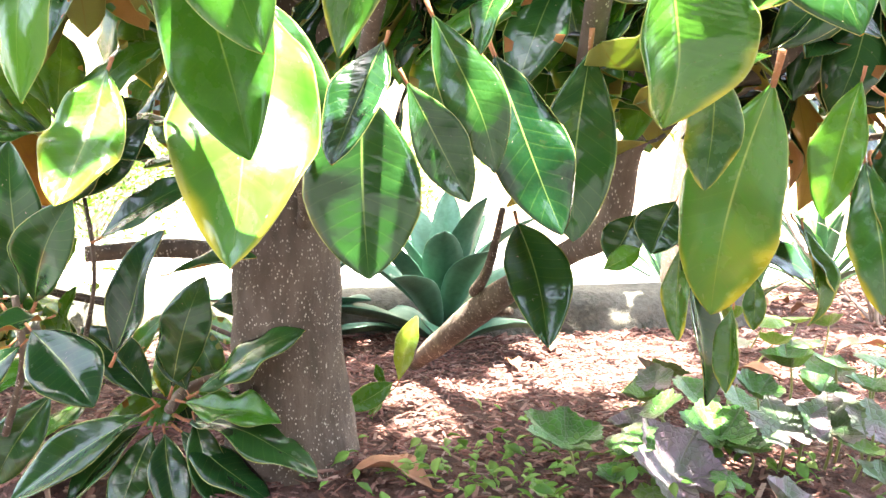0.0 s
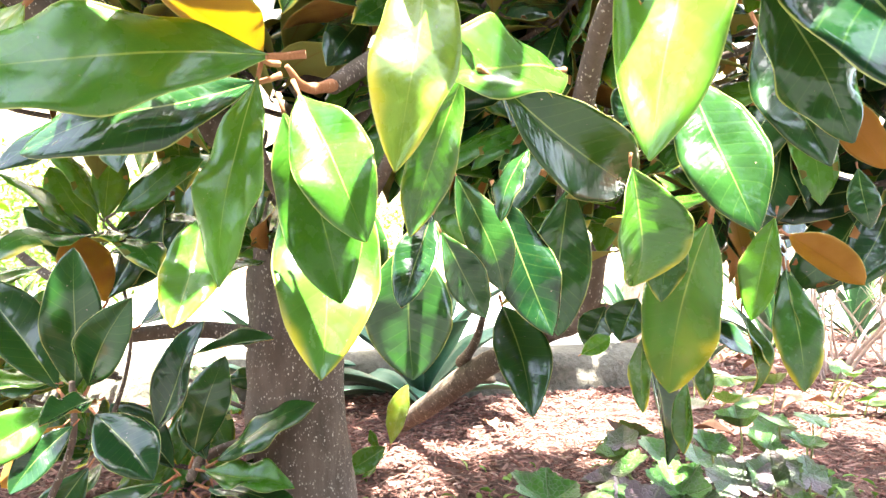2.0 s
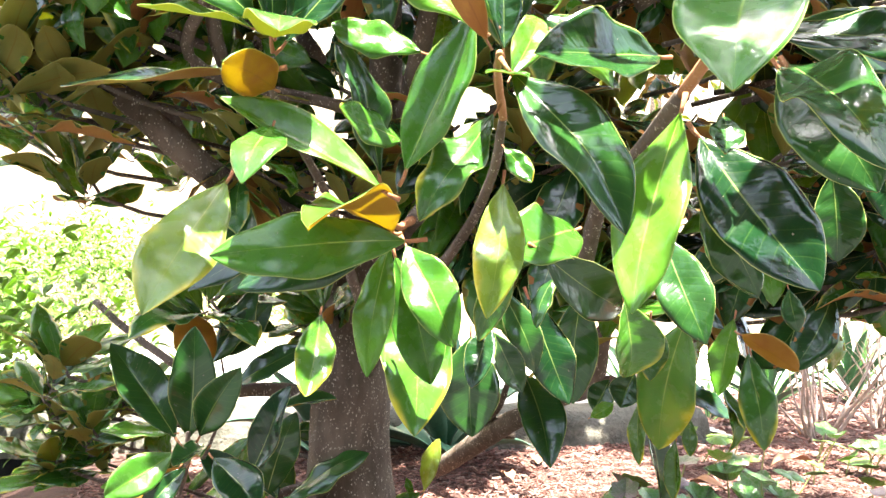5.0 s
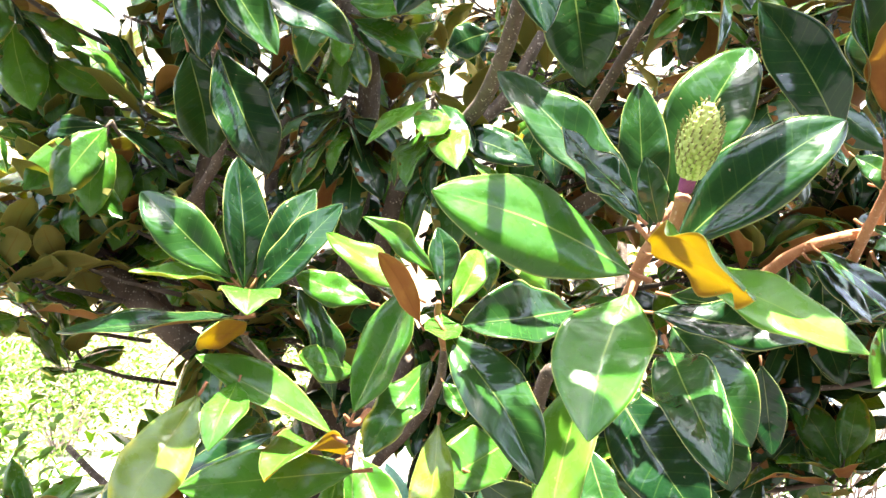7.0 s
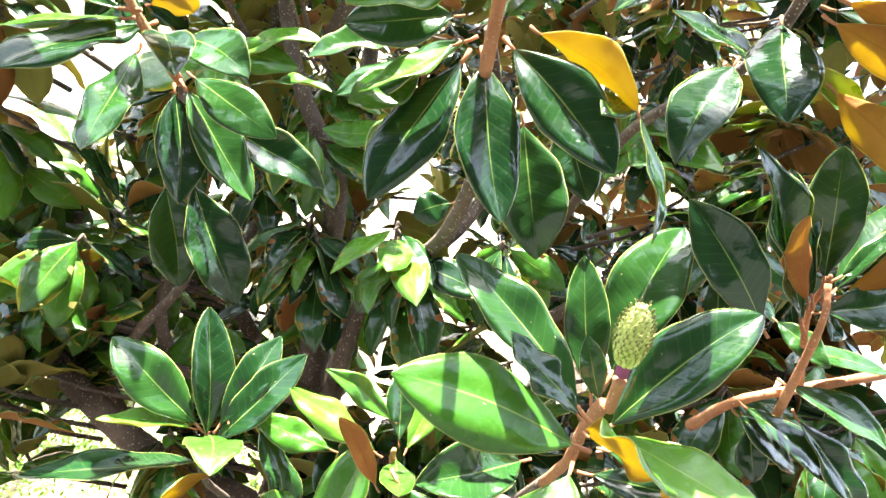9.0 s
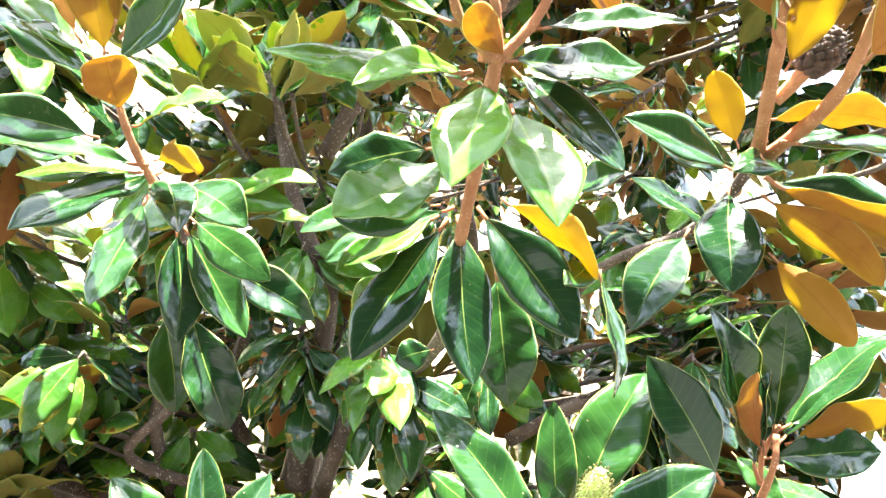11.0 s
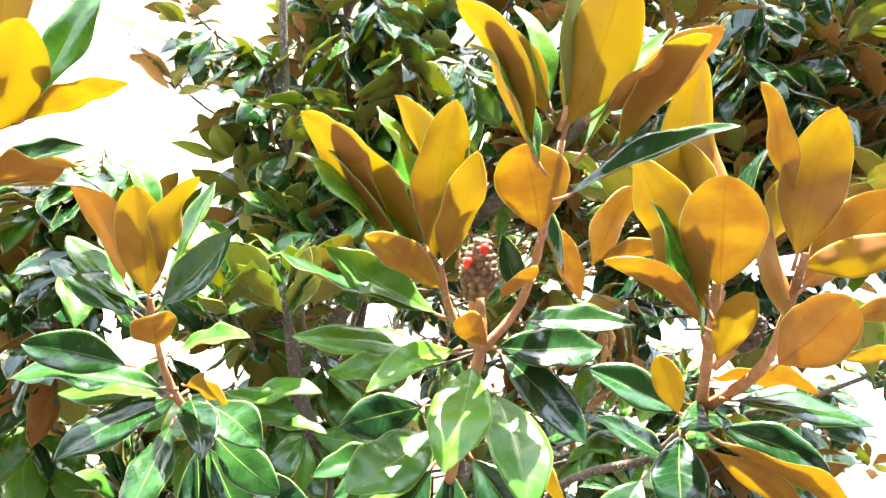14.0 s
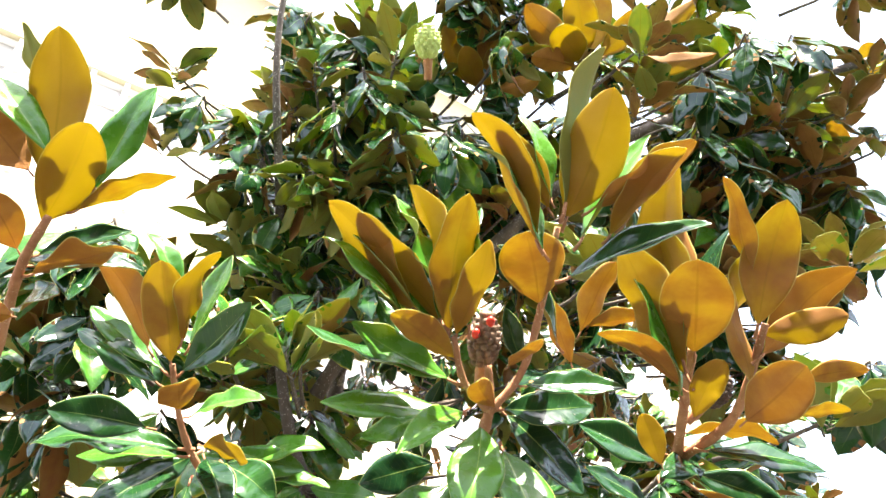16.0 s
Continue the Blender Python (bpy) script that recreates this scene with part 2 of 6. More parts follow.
def blade(bm, uv, frame_of, length, width, rows=12, cols=8, bend=0.05, fold=0.15, wave=0.02, seed=0.0, stalk=0.1, thick=0.0006, slots=(0, 1, 2), tip_power=0.7, recurve=0.0, twist=0.0, curl=0.0):
    """A thick leaf along +y of frame_of, its upper face to +z: upper skin, under skin and a stalk."""
    def spot(s, u):
        half = 0.5 * width * max(math.sin(math.pi * min(s, 1.0) ** 1.06), 0.0) ** (0.86 + (tip_power - 0.86) * min(1.0, s * 1.4))
        half = max(half, 0.0008)
        y = length * (stalk + (1 - stalk) * s)
        z = bend * length * 4 * s * (1 - s) + fold * half * abs(u) ** 1.25
        z -= curl * half * abs(u) ** 4
        z += twist * half * u * (s - 0.3)
        z -= recurve * length * (max(0.0, s - 0.5) ** 2 * 4 - s * s)
        z += wave * length * abs(u) ** 2 * math.sin(s * (7.0 + seed) + seed * 5 + (2.0 if u > 0 else 0.0)) * math.sin(math.pi * s)
        z += 0.35 * wave * length * noise.noise(Vector((u * 1.2 + seed, s * 3.5, seed * 3)))
        x = half * u * (1 - 0.06 * abs(fold)) + 0.03 * length * math.sin(math.pi * s) * math.sin(seed * 7.0)
        x += half * u * (0.06 * noise.noise(Vector((s * 4, seed * 2, u))) + 0.025 * noise.noise(Vector((s * 10, seed * 3, u))))
        return Vector((x, y, z))
    top, low = [], []
    for i in range(rows + 1):
        s = i / rows
        top.append([bm.verts.new(frame_of @ (spot(s, 2 * j / cols - 1) + Vector((0, 0, thick * (1.0 if 0 < j < cols else 0.25))))) for j in range(cols + 1)])
        low.append([bm.verts.new(frame_of @ (spot(s, 2 * j / cols - 1) - Vector((0, 0, thick * (1.0 if 0 < j < cols else 0.25))))) for j in range(cols + 1)])
    def face(vs, us, slot):
        f = bm.faces.new(vs)
        f.material_index = slot
        for loop, c in zip(f.loops, us):
            loop[uv].uv = c
    for i in range(rows):
        for j in range(cols):
            box = [(j / cols, i / rows), ((j + 1) / cols, i / rows), ((j + 1) / cols, (i + 1) / rows), (j / cols, (i + 1) / rows)]
            face((top[i][j], top[i][j + 1], top[i + 1][j + 1], top[i + 1][j]), box, slots[0])
            face((low[i + 1][j], low[i + 1][j + 1], low[i][j + 1], low[i][j]), [box[3], box[2], box[1], box[0]], slots[1])
        for j, flip in ((0, False), (cols, True)):
            vs = [top[i][j], top[i + 1][j], low[i + 1][j], low[i][j]]
            us = [(j / cols, i / rows), (j / cols, (i + 1) / rows), (j / cols, (i + 1) / rows), (j / cols, i / rows)]
            face(vs[::-1] if flip else vs, us[::-1] if flip else us, slots[0])
    if stalk > 0:
        line = []
        for t in (0.0, 0.5, 1.0):
            q = frame_of @ Vector((0, length * (stalk * 1.12) * t, -0.0012 * math.sin(math.pi * t) - 0.0006))
            line.append(np.array((*q, 0.0019 * (1.15 - 0.3 * t) * length / 0.16)))
        tube(bm, line, 6, 0.03, seed, slots[2])


def leaf_frame(base, tip, roll):
    """A frame at base with +y to the tip; roll turns the upper face about that line, from facing up."""
    base, tip = Vector(base), Vector(tip)
    y = (tip - base).normalized()
    ref = Vector((0, 0, 1)) if abs(y.z) < 0.95 else Vector((0, -1, 0))
    z = (ref - ref.dot(y) * y).normalized()
    z = Matrix.Rotation(radians(roll), 3, y) @ z
    x = y.cross(z)
    m = Matrix((x, y, z)).transposed().to_4x4()
    m.translation = base
    return m, (tip - base).length


# ---- the magnolia ----
magnolia = thing("magnolia_tree", "magnolia tree with glossy green leaves and rusty brown undersides", "tree", (-0.2, 1.08, 0))
AWAY = Matrix.Translation((0.2, -1.08, 0))
limb_count = [0]


def limb(name, pts, skin):
    bm = bmesh.new()
    limb_count[0] += 1
    line = smooth_path(pts, 6)
    if skin is stem_bark:
        # rings left by old leaf stalks
        line = [np.array((*q[:3], q[3] * (1 + 0.22 * max(0.0, math.sin(i * 2.1)) ** 3))) for i, q in enumerate(line)]
    tube(bm, line, 14 if pts[0][3] > 0.012 else 8, 0.06, limb_count[0] * 1.7)
    ob = part(name, bm, skin, magnolia)
    ob.matrix_local = AWAY
    return ob


limb("trunk", [(-0.235, 1.08, -0.10, 0.140), (-0.235, 1.08, 0.02, 0.104), (-0.240, 1.08, 0.14, 0.090), (-0.243, 1.08, 0.28, 0.085), (-0.243, 1.08, 0.42, 0.080), (-0.225, 1.08, 0.58, 0.066),
               (-0.18, 1.08, 0.95, 0.042), (-0.14, 1.08, 1.4, 0.032), (-0.1, 1.05, 1.9, 0.02), (-0.05, 1.0, 2.5, 0.01)], bark)
limb("branch", [(-0.285, 0.962, 0.619, 0.034), (-0.472, 0.835, 0.72, 0.026), (-0.649, 0.742, 0.878, 0.022), (-0.787, 0.738, 0.953, 0.02), (-0.924, 0.742, 0.961, 0.018)], bark)
limb("branch", [(-0.445, 0.858, 0.692, 0.014), (-0.554, 0.845, 0.827, 0.012), (-0.623, 0.772, 1.025, 0.01), (-0.625, 0.707, 1.14, 0.009)], bark)
limb("branch", [(-0.065, 1.545, 0.044, 0.019), (-0.015, 1.444, 0.101, 0.023), (0.024, 1.343, 0.152, 0.025), (0.089, 1.172, 0.236, 0.024), (0.167, 0.948, 0.323, 0.017), (0.207, 0.86, 0.364, 0.019), (0.225, 0.806, 0.469, 0.014), (0.294, 0.708, 0.509, 0.014), (0.326, 0.659, 0.537, 0.012), (0.325, 0.611, 0.583, 0.01)], bark)
limb("twig", [(0.024, 1.343, 0.152, 0.012), (0.072, 1.282, 0.193, 0.010), (0.120, 1.220, 0.206, 0.008)], bark)
limb("twig", [(0.057, 1.223, 0.240, 0.012), (0.073, 1.097, 0.296, 0.008), (0.086, 1.002, 0.385, 0.005)], bark)
limb("twig", [(0.211, 0.86, 0.364, 0.013), (0.247, 0.83, 0.368, 0.006), (0.281, 0.799, 0.339, 0.004)], bark)
limb("branch", [(-0.173, 0.82, 0.861, 0.03), (-0.167, 0.725, 1.041, 0.025), (-0.151, 0.651, 1.222, 0.02), (-0.237, 0.591, 1.399, 0.015), (-0.323, 0.581, 1.724, 0.01)], bark)
limb("branch", [(-0.134, 0.81, 0.819, 0.02), (-0.109, 0.663, 0.907, 0.016), (-0.069, 0.569, 1.02, 0.014), (0.025, 0.425, 1.048, 0.012), (0.053, 0.175, 1.122, 0.009), (0.02, 0.024, 1.158, 0.007)], bark)
limb("twig", [(-0.134, 0.81, 0.819, 0.012), (-0.254, 0.766, 0.834, 0.011), (-0.486, 0.719, 0.892, 0.01), (-0.36, 0.497, 0.998, 0.008), (-0.356, 0.278, 1.191, 0.006)], bark)
limb("branch", [(0.139, 0.71, 0.475, 0.013), (0.128, 0.486, 0.65, 0.011), (0.135, 0.383, 0.664, 0.01), (0.138, 0.248, 0.696, 0.008)], bark)
limb("stem", [(0.138, 0.248, 0.696, 0.006), (0.139, 0.150, 0.722, 0.0058), (0.139, 0.097, 0.752, 0.0062), (0.148, 0.062, 0.775, 0.0075)], stem_bark)
limb("branch", [(-0.178, 0.927, 0.575, 0.018), (-0.031, 0.764, 0.718, 0.014), (-0.083, 0.638, 0.667, 0.012), (-0.121, 0.522, 0.606, 0.009)], bark)
limb("stem", [(-0.121, 0.522, 0.606, 0.006), (-0.139, 0.463, 0.589, 0.004), (-0.152, 0.443, 0.602, 0.002)], stem_bark)
limb("stem", [(-0.251, 0.228, 0.714, 0.003), (-0.255, 0.275, 0.685, 0.004), (-0.23, 0.513, 0.627, 0.006), (-0.216, 0.738, 0.534, 0.009), (-0.184, 0.917, 0.418, 0.011), (-0.216, 1.06, 0.34, 0.013)], bark)
limb("stem", [(-0.042, 0.231, 0.727, 0.003), (-0.041, 0.253, 0.713, 0.004), (-0.030, 0.297, 0.682, 0.0045)], stem_bark)
limb("branch", [(-0.030, 0.297, 0.682, 0.0045), (-0.030, 0.40, 0.640, 0.006), (-0.050, 0.60, 0.590, 0.008), (-0.113, 0.868, 0.508, 0.011)], bark)
limb("branch", [(0.208, 0.514, 1.07, 0.009), (0.251, 0.297, 1.153, 0.008), (0.266, 0.178, 1.161, 0.0075), (0.32, 0.079, 1.165, 0.007), (0.347, 0.018, 1.189, 0.007), (0.354, -0.042, 1.215, 0.0075)], bark)
limb("stem", [(0.355, -0.041, 1.212, 0.008), (0.311, -0.156, 1.252, 0.007), (0.278, -0.252, 1.294, 0.006)], stem_bark)
limb("stem", [(0.36, -0.033, 1.212, 0.008), (0.379, -0.139, 1.228, 0.007), (0.366, -0.221, 1.249, 0.006), (0.366, -0.299, 1.319, 0.005)], stem_bark)
limb("stem", [(0.014, 0.026, 1.095, 0.007), (0.014, -0.1, 1.168, 0.007), (0.014, -0.164, 1.216, 0.007)], stem_bark)
limb("stem", [(0.014, -0.162, 1.213, 0.006), (-0.025, -0.178, 1.247, 0.005), (-0.047, -0.214, 1.292, 0.004)], stem_bark)
limb("stem", [(0.014, -0.162, 1.213, 0.006), (0.055, -0.189, 1.266, 0.005), (0.074, -0.231, 1.351, 0.005), (0.077, -0.302, 1.43, 0.004)], stem_bark)
limb("stem", [(0.014, -0.162, 1.213, 0.007), (0.012, -0.176, 1.236, 0.006), (0.005, -0.193, 1.266, 0.005)], stem_bark)
limb("stem", [(-0.353, 0.261, 1.185, 0.006), (-0.401, 0.173, 1.238, 0.006), (-0.422, 0.12, 1.283, 0.005), (-0.437, 0.073, 1.335, 0.005)], stem_bark)
limb("stem", [(-0.701, 0.111, 1.273, 0.009), (-0.641, -0.062, 1.326, 0.007), (-0.601, -0.172, 1.347, 0.006), (-0.565, -0.239, 1.381, 0.005)], stem_bark)
limb("stem", [(0.39, 0.042, 0.909, 0.0035), (0.394, 0.069, 0.867, 0.004), (0.448, 0.26, 0.778, 0.006)], stem_bark)
limb("stem", [(0.373, 0.331, 0.778, 0.008), (0.381, 0.228, 0.802, 0.006), (0.456, 0.203, 0.82, 0.006), (0.592, 0.178, 0.848, 0.006)], stem_bark)
limb("stem", [(0.456, 0.203, 0.82, 0.004), (0.414, 0.115, 0.889, 0.0035), (0.397, 0.045, 0.919, 0.0025)], stem_bark)
limb("stem", [(-0.479, 0.773, 0.286, 0.004), (-0.493, 0.806, 0.203, 0.0045), (-0.552, 0.863, 0.101, 0.005)], bark)
limb("twig", [(-0.465, 0.902, 0.399, 0.0025), (-0.454, 0.899, 0.334, 0.003), (-0.479, 0.946, 0.269, 0.003), (-0.516, 0.992, 0.198, 0.004)], bark)
limb("twig", [(-0.394, 0.987, 0.097, 0.008), (-0.399, 1.067, 0.105, 0.009), (-0.35, 1.108, 0.117, 0.011), (-0.262, 1.049, 0.144, 0.012)], bark)
limb("branch", [(-0.516, 0.998, 0.32, 0.012), (-0.414, 1.049, 0.326, 0.014), (-0.328, 1.048, 0.317, 0.017), (-0.236, 1.016, 0.286, 0.022)], bark)
limb("branch", [(-0.857, 1.268, 0.502, 0.008), (-0.753, 1.214, 0.434, 0.009), (-0.622, 1.159, 0.359, 0.01)], bark)
limb("branch", [(-0.424, 0.675, 1.108, 0.012), (-0.463, 0.761, 0.967, 0.013), (-0.417, 0.842, 0.821, 0.015)], bark)
limb("branch", [(-0.276, 0.867, 1.348, 0.012), (-0.355, 0.882, 1.08, 0.014), (-0.296, 0.857, 0.942, 0.016)], bark)
limb("branch", [(0.15, 0.552, 1.247, 0.01), (0.076, 0.585, 1.121, 0.012), (-0.038, 0.611, 1.043, 0.013)], bark)
limb("branch", [(-0.295, 0.651, 1.518, 0.014), (-0.331, 0.466, 1.894, 0.012), (-0.398, 0.275, 2.289, 0.009), (-0.401, 0.171, 2.626, 0.006)], bark)
limb("branch", [(-0.187, 0.626, 1.519, 0.02), (-0.06, 0.46, 1.76, 0.014), (0.02, 0.40, 1.95, 0.009), (0.05, 0.36, 2.10, 0.005)], bark)
limb("branch", [(0.121, 0.487, 1.803, 0.02), (0.522, 0.225, 2.146, 0.015), (1.007, 0.1, 2.35, 0.012), (1.583, -0.012, 2.595, 0.01)], bark)
limb("branch", [(0.515, 0.409, 1.061, 0.01), (0.354, 0.499, 1.026, 0.012), (0.212, 0.603, 0.95, 0.014)], bark)

leaf_dice = random.Random(5)
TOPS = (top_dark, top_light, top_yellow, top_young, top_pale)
UNDERS = (under_rust, under_green, under_green, under_young, under_green)


def spray(rows, ruffle=1.0):
    """Leaves on one shoot: base, tip, roll, width and tone (0 dark, 1 light, 2 yellowing, 3 young with a rusty back, 4
    pale and yellow); on some leaves tones 1 and 4 stand in for sunlight; ruffle curls their edges.
    """
    for bx, by, bz, tx, ty, tz, roll, width, tone in rows:
        m, length = leaf_frame((bx, by, bz), (tx, ty, tz), roll)
        if tone != 3:
            # leaves turn their upper face a little to the light
            along, up = m.col[1].xyz, m.col[2].xyz
            off = math.degrees(math.atan2(along.dot(up.cross(SUN)), up.dot(SUN)))
            m, length = leaf_frame((bx, by, bz), (tx, ty, tz), roll + max(-12.0, min(12.0, off)))
        seed = leaf_dice.uniform(0, 10)
        bm = bmesh.new()
        uv = bm.loops.layers.uv.new("UVMap")
        soft = leaf_dice.random()
        blade(bm, uv, Matrix.Identity(4), length, width, 28, 12, leaf_dice.uniform(-0.03, 0.07), leaf_dice.uniform(0.08, 0.5), (0.016 + 0.040 * soft * soft) * ruffle, seed,
              tip_power=leaf_dice.uniform(0.48, 0.6) if tone == 3 else leaf_dice.uniform(0.66, 0.82), recurve=leaf_dice.uniform(-0.10, 0.22),
              twist=leaf_dice.uniform(-0.3, 0.3), curl=leaf_dice.uniform(-0.1, 0.3))
        ob = part("leaf", bm, [TOPS[tone], UNDERS[tone], stem_bark], magnolia)
        ob.matrix_local = AWAY @ m


spray([
    (-0.133, 0.30, 0.563, -0.202, 0.146, 0.547, -3, 0.07, 3),
    (-0.107, 0.236, 0.55, -0.299, 0.222, 0.531, -91, 0.060, 1),
    (-0.132, 0.192, 0.579, -0.282, 0.176, 0.659, -59, 0.05, 1),
    (-0.134, 0.212, 0.594, -0.072, 0.164, 0.733, 99, 0.07, 1),
    (-0.149, 0.275, 0.602, -0.197, 0.251, 0.74, -91, 0.045, 0),
    (-0.128, 0.295, 0.652, -0.187, 0.209, 0.664, -87, 0.043, 2),
    (-0.32, 0.377, 0.64, -0.378, 0.284, 0.478, -45, 0.081, 4),
    (-0.238, 0.181, 0.642, -0.245, 0.108, 0.575, -7, 0.041, 1),
    (-0.133, 0.311, 0.559, -0.293, 0.303, 0.505, -80, 0.057, 0),
])
spray([
    (-0.141, 0.287, 0.564, -0.162, 0.27, 0.422, -9, 0.038, 1),
    (-0.234, 0.497, 0.49, -0.243, 0.435, 0.384, -35, 0.05, 2),
    (-0.143, 0.351, 0.557, -0.099, 0.358, 0.407, 12, 0.059, 1),
    (-0.127, 0.451, 0.548, -0.115, 0.374, 0.35, 5, 0.087, 2),
    (-0.133, 0.355, 0.567, -0.078, 0.306, 0.449, 64, 0.056, 1),
    (-0.117, 0.449, 0.53, -0.082, 0.452, 0.401, -1, 0.054, 0),
])
spray([
    (-0.062, 0.119, 0.684, -0.106, 0.1, 0.752, 51, 0.025, 3),
    (-0.058, 0.17, 0.717, -0.161, 0.161, 0.783, -74, 0.042, 1),
    (-0.106, 0.229, 0.721, -0.201, 0.249, 0.757, -84, 0.039, 1),
    (-0.039, 0.249, 0.757, -0.126, 0.19, 0.809, -102, 0.032, 1),
    (-0.024, 0.302, 0.722, 0.015, 0.349, 0.813, 64, 0.04, 1),
    (-0.034, 0.254, 0.73, -0.043, 0.257, 0.818, 44, 0.044, 0),
    (-0.047, 0.19, 0.706, 0.048, 0.146, 0.546, 68, 0.07, 0),
    (-0.042, 0.221, 0.674, -0.115, 0.212, 0.563, -71, 0.047, 2),
    (-0.04, 0.21, 0.61, -0.058, 0.186, 0.479, 3, 0.044, 4),
])
spray([
    (0.066, 0.363, 0.579, -0.039, 0.231, 0.538, -63, 0.073, 1),
    (-0.011, 0.306, 0.569, -0.05, 0.336, 0.454, -128, 0.035, 2),
    (-0.038, 0.26, 0.72, -0.04, 0.156, 0.679, 5, 0.04, 1),
    (-0.036, 0.26, 0.646, -0.01, 0.242, 0.606, 75, 0.023, 2),
])
spray([
    (0.141, 0.082, 0.73, -0.063, 0.021, 0.788, -92, 0.089, 1),
    (0.125, 0.03, 0.752, -0.004, 0.054, 0.914, -86, 0.06, 0),
    (0.093, -0.041, 0.749, 0.028, -0.05, 0.819, -85, 0.037, 0),
    (0.163, 0.138, 0.775, 0.152, 0.119, 0.943, -20, 0.052, 0),
    (0.153, 0.085, 0.774, 0.135, 0.067, 0.843, -155, 0.028, 0),
    (0.17, 0.121, 0.796, 0.269, 0.108, 0.983, 84, 0.083, 0),
    (0.145, 0.08, 0.744, 0.293, 0.01, 0.862, 87, 0.077, 0),
    (0.15, 0.081, 0.755, 0.287, 0.008, 0.662, 61, 0.066, 1),
])
spray([
    (0.144, 0.135, 0.711, 0.294, 0.08, 0.682, 76, 0.051, 0),
    (0.105, 0.029, 0.719, 0.038, -0.063, 0.595, -25, 0.073, 1),
    (0.164, 0.119, 0.685, 0.15, -0.018, 0.566, 30, 0.055, 0),
])
spray([
    (0.118, 0.222, 0.723, -0.025, 0.143, 0.692, -78, 0.068, 0),
    (0.123, 0.204, 0.683, 0.064, 0.183, 0.484, 18, 0.065, 1),
    (0.137, 0.235, 0.665, 0.213, 0.16, 0.504, 65, 0.085, 0),
    (0.149, 0.352, 0.583, 0.175, 0.294, 0.454, 57, 0.059, 0),
    (0.137, 0.223, 0.601, 0.199, 0.233, 0.502, 120, 0.047, 0),
    (0.262, 0.214, 0.624, 0.27, 0.226, 0.534, 31, 0.044, 0),
    (0.305, 0.206, 0.675, 0.316, 0.219, 0.572, 34, 0.039, 0),
    (0.15, 0.188, 0.66, 0.137, 0.16, 0.617, -3, 0.029, 0),
    (0.195, 0.192, 0.715, 0.252, 0.139, 0.583, 85, 0.078, 0),
])
spray([
    (0.185, 0.186, 0.737, 0.325, 0.151, 0.702, 110, 0.058, 0),
    (-0.01, 0.256, 0.549, 0.109, 0.35, 0.49, 127, 0.056, 0),
])
spray([
    (-0.254, 0.226, 0.736, -0.365, 0.212, 0.834, -94, 0.057, 0),
    (-0.251, 0.23, 0.719, -0.263, 0.196, 0.872, 36, 0.057, 0),
    (-0.25, 0.23, 0.718, -0.149, 0.199, 0.825, 93, 0.054, 0),
    (-0.244, 0.222, 0.735, -0.182, 0.226, 0.849, 92, 0.047, 0),
    (-0.26, 0.23, 0.741, -0.36, 0.191, 0.743, -43, 0.039, 1),
    (-0.252, 0.24, 0.737, -0.224, 0.116, 0.693, 3, 0.059, 1),
    (-0.239, 0.234, 0.708, -0.44, 0.231, 0.683, -33, 0.073, 0),
    (-0.249, 0.25, 0.69, -0.268, 0.129, 0.672, 42, 0.044, 3),
    (-0.228, 0.216, 0.746, -0.24, 0.258, 0.816, -8, 0.031, 0),
])
spray([
    (0.128, 0.603, 0.538, 0.117, 0.624, 0.354, 14, 0.068, 0),
    (0.035, 0.557, 0.52, 0.095, 0.55, 0.362, 94, 0.065, 0),
    (0.103, 0.999, 0.382, 0.133, 0.868, 0.209, 26, 0.089, 0),
    (-0.012, 0.48, 0.526, 0.038, 0.495, 0.409, 112, 0.044, 0),
    (-0.027, 0.442, 0.47, 0.018, 0.471, 0.387, 122, 0.037, 0),
    (-0.05, 0.429, 0.469, -0.047, 0.439, 0.338, 4, 0.076, 0),
    (-0.03, 0.387, 0.48, -0.056, 0.35, 0.404, -30, 0.035, 0),
    (0.049, 0.407, 0.533, 0.021, 0.388, 0.467, 0, 0.027, 0),
    (0.16, 0.706, 0.32, 0.2, 0.703, 0.343, 79, 0.025, 1),
])
spray([
    (0.236, 0.699, 0.397, 0.211, 0.702, 0.338, -78, 0.054, 0),
    (0.211, 0.751, 0.383, 0.181, 0.754, 0.327, -79, 0.046, 0),
])
spray([
    (0.245, 0.508, 0.497, 0.248, 0.639, 0.286, -154, 0.088, 2),
    (0.389, 0.647, 0.442, 0.406, 0.635, 0.285, 29, 0.054, 2),
    (0.32, 0.532, 0.491, 0.3, 0.548, 0.375, 27, 0.041, 1),
    (0.395, 0.645, 0.437, 0.414, 0.648, 0.313, -34, 0.045, 2),
    (0.315, 0.912, 0.325, 0.352, 0.917, 0.121, -26, 0.075, 0),
    (0.338, 0.804, 0.279, 0.333, 0.807, 0.168, 75, 0.04, 2),
    (0.362, 0.801, 0.315, 0.362, 0.803, 0.243, 45, 0.026, 2),
    (0.438, 0.845, 0.374, 0.449, 0.849, 0.241, -34, 0.048, 2),
    (0.424, 0.846, 0.38, 0.481, 0.846, 0.279, 52, 0.042, 2),
])
spray([
    (0.242, 0.706, 0.355, 0.242, 0.71, 0.248, 77, 0.038, 2),
    (0.357, 0.677, 0.453, 0.421, 0.678, 0.308, 56, 0.057, 0),
    (0.361, 0.899, 0.375, 0.481, 0.895, 0.294, 68, 0.052, 0),
])
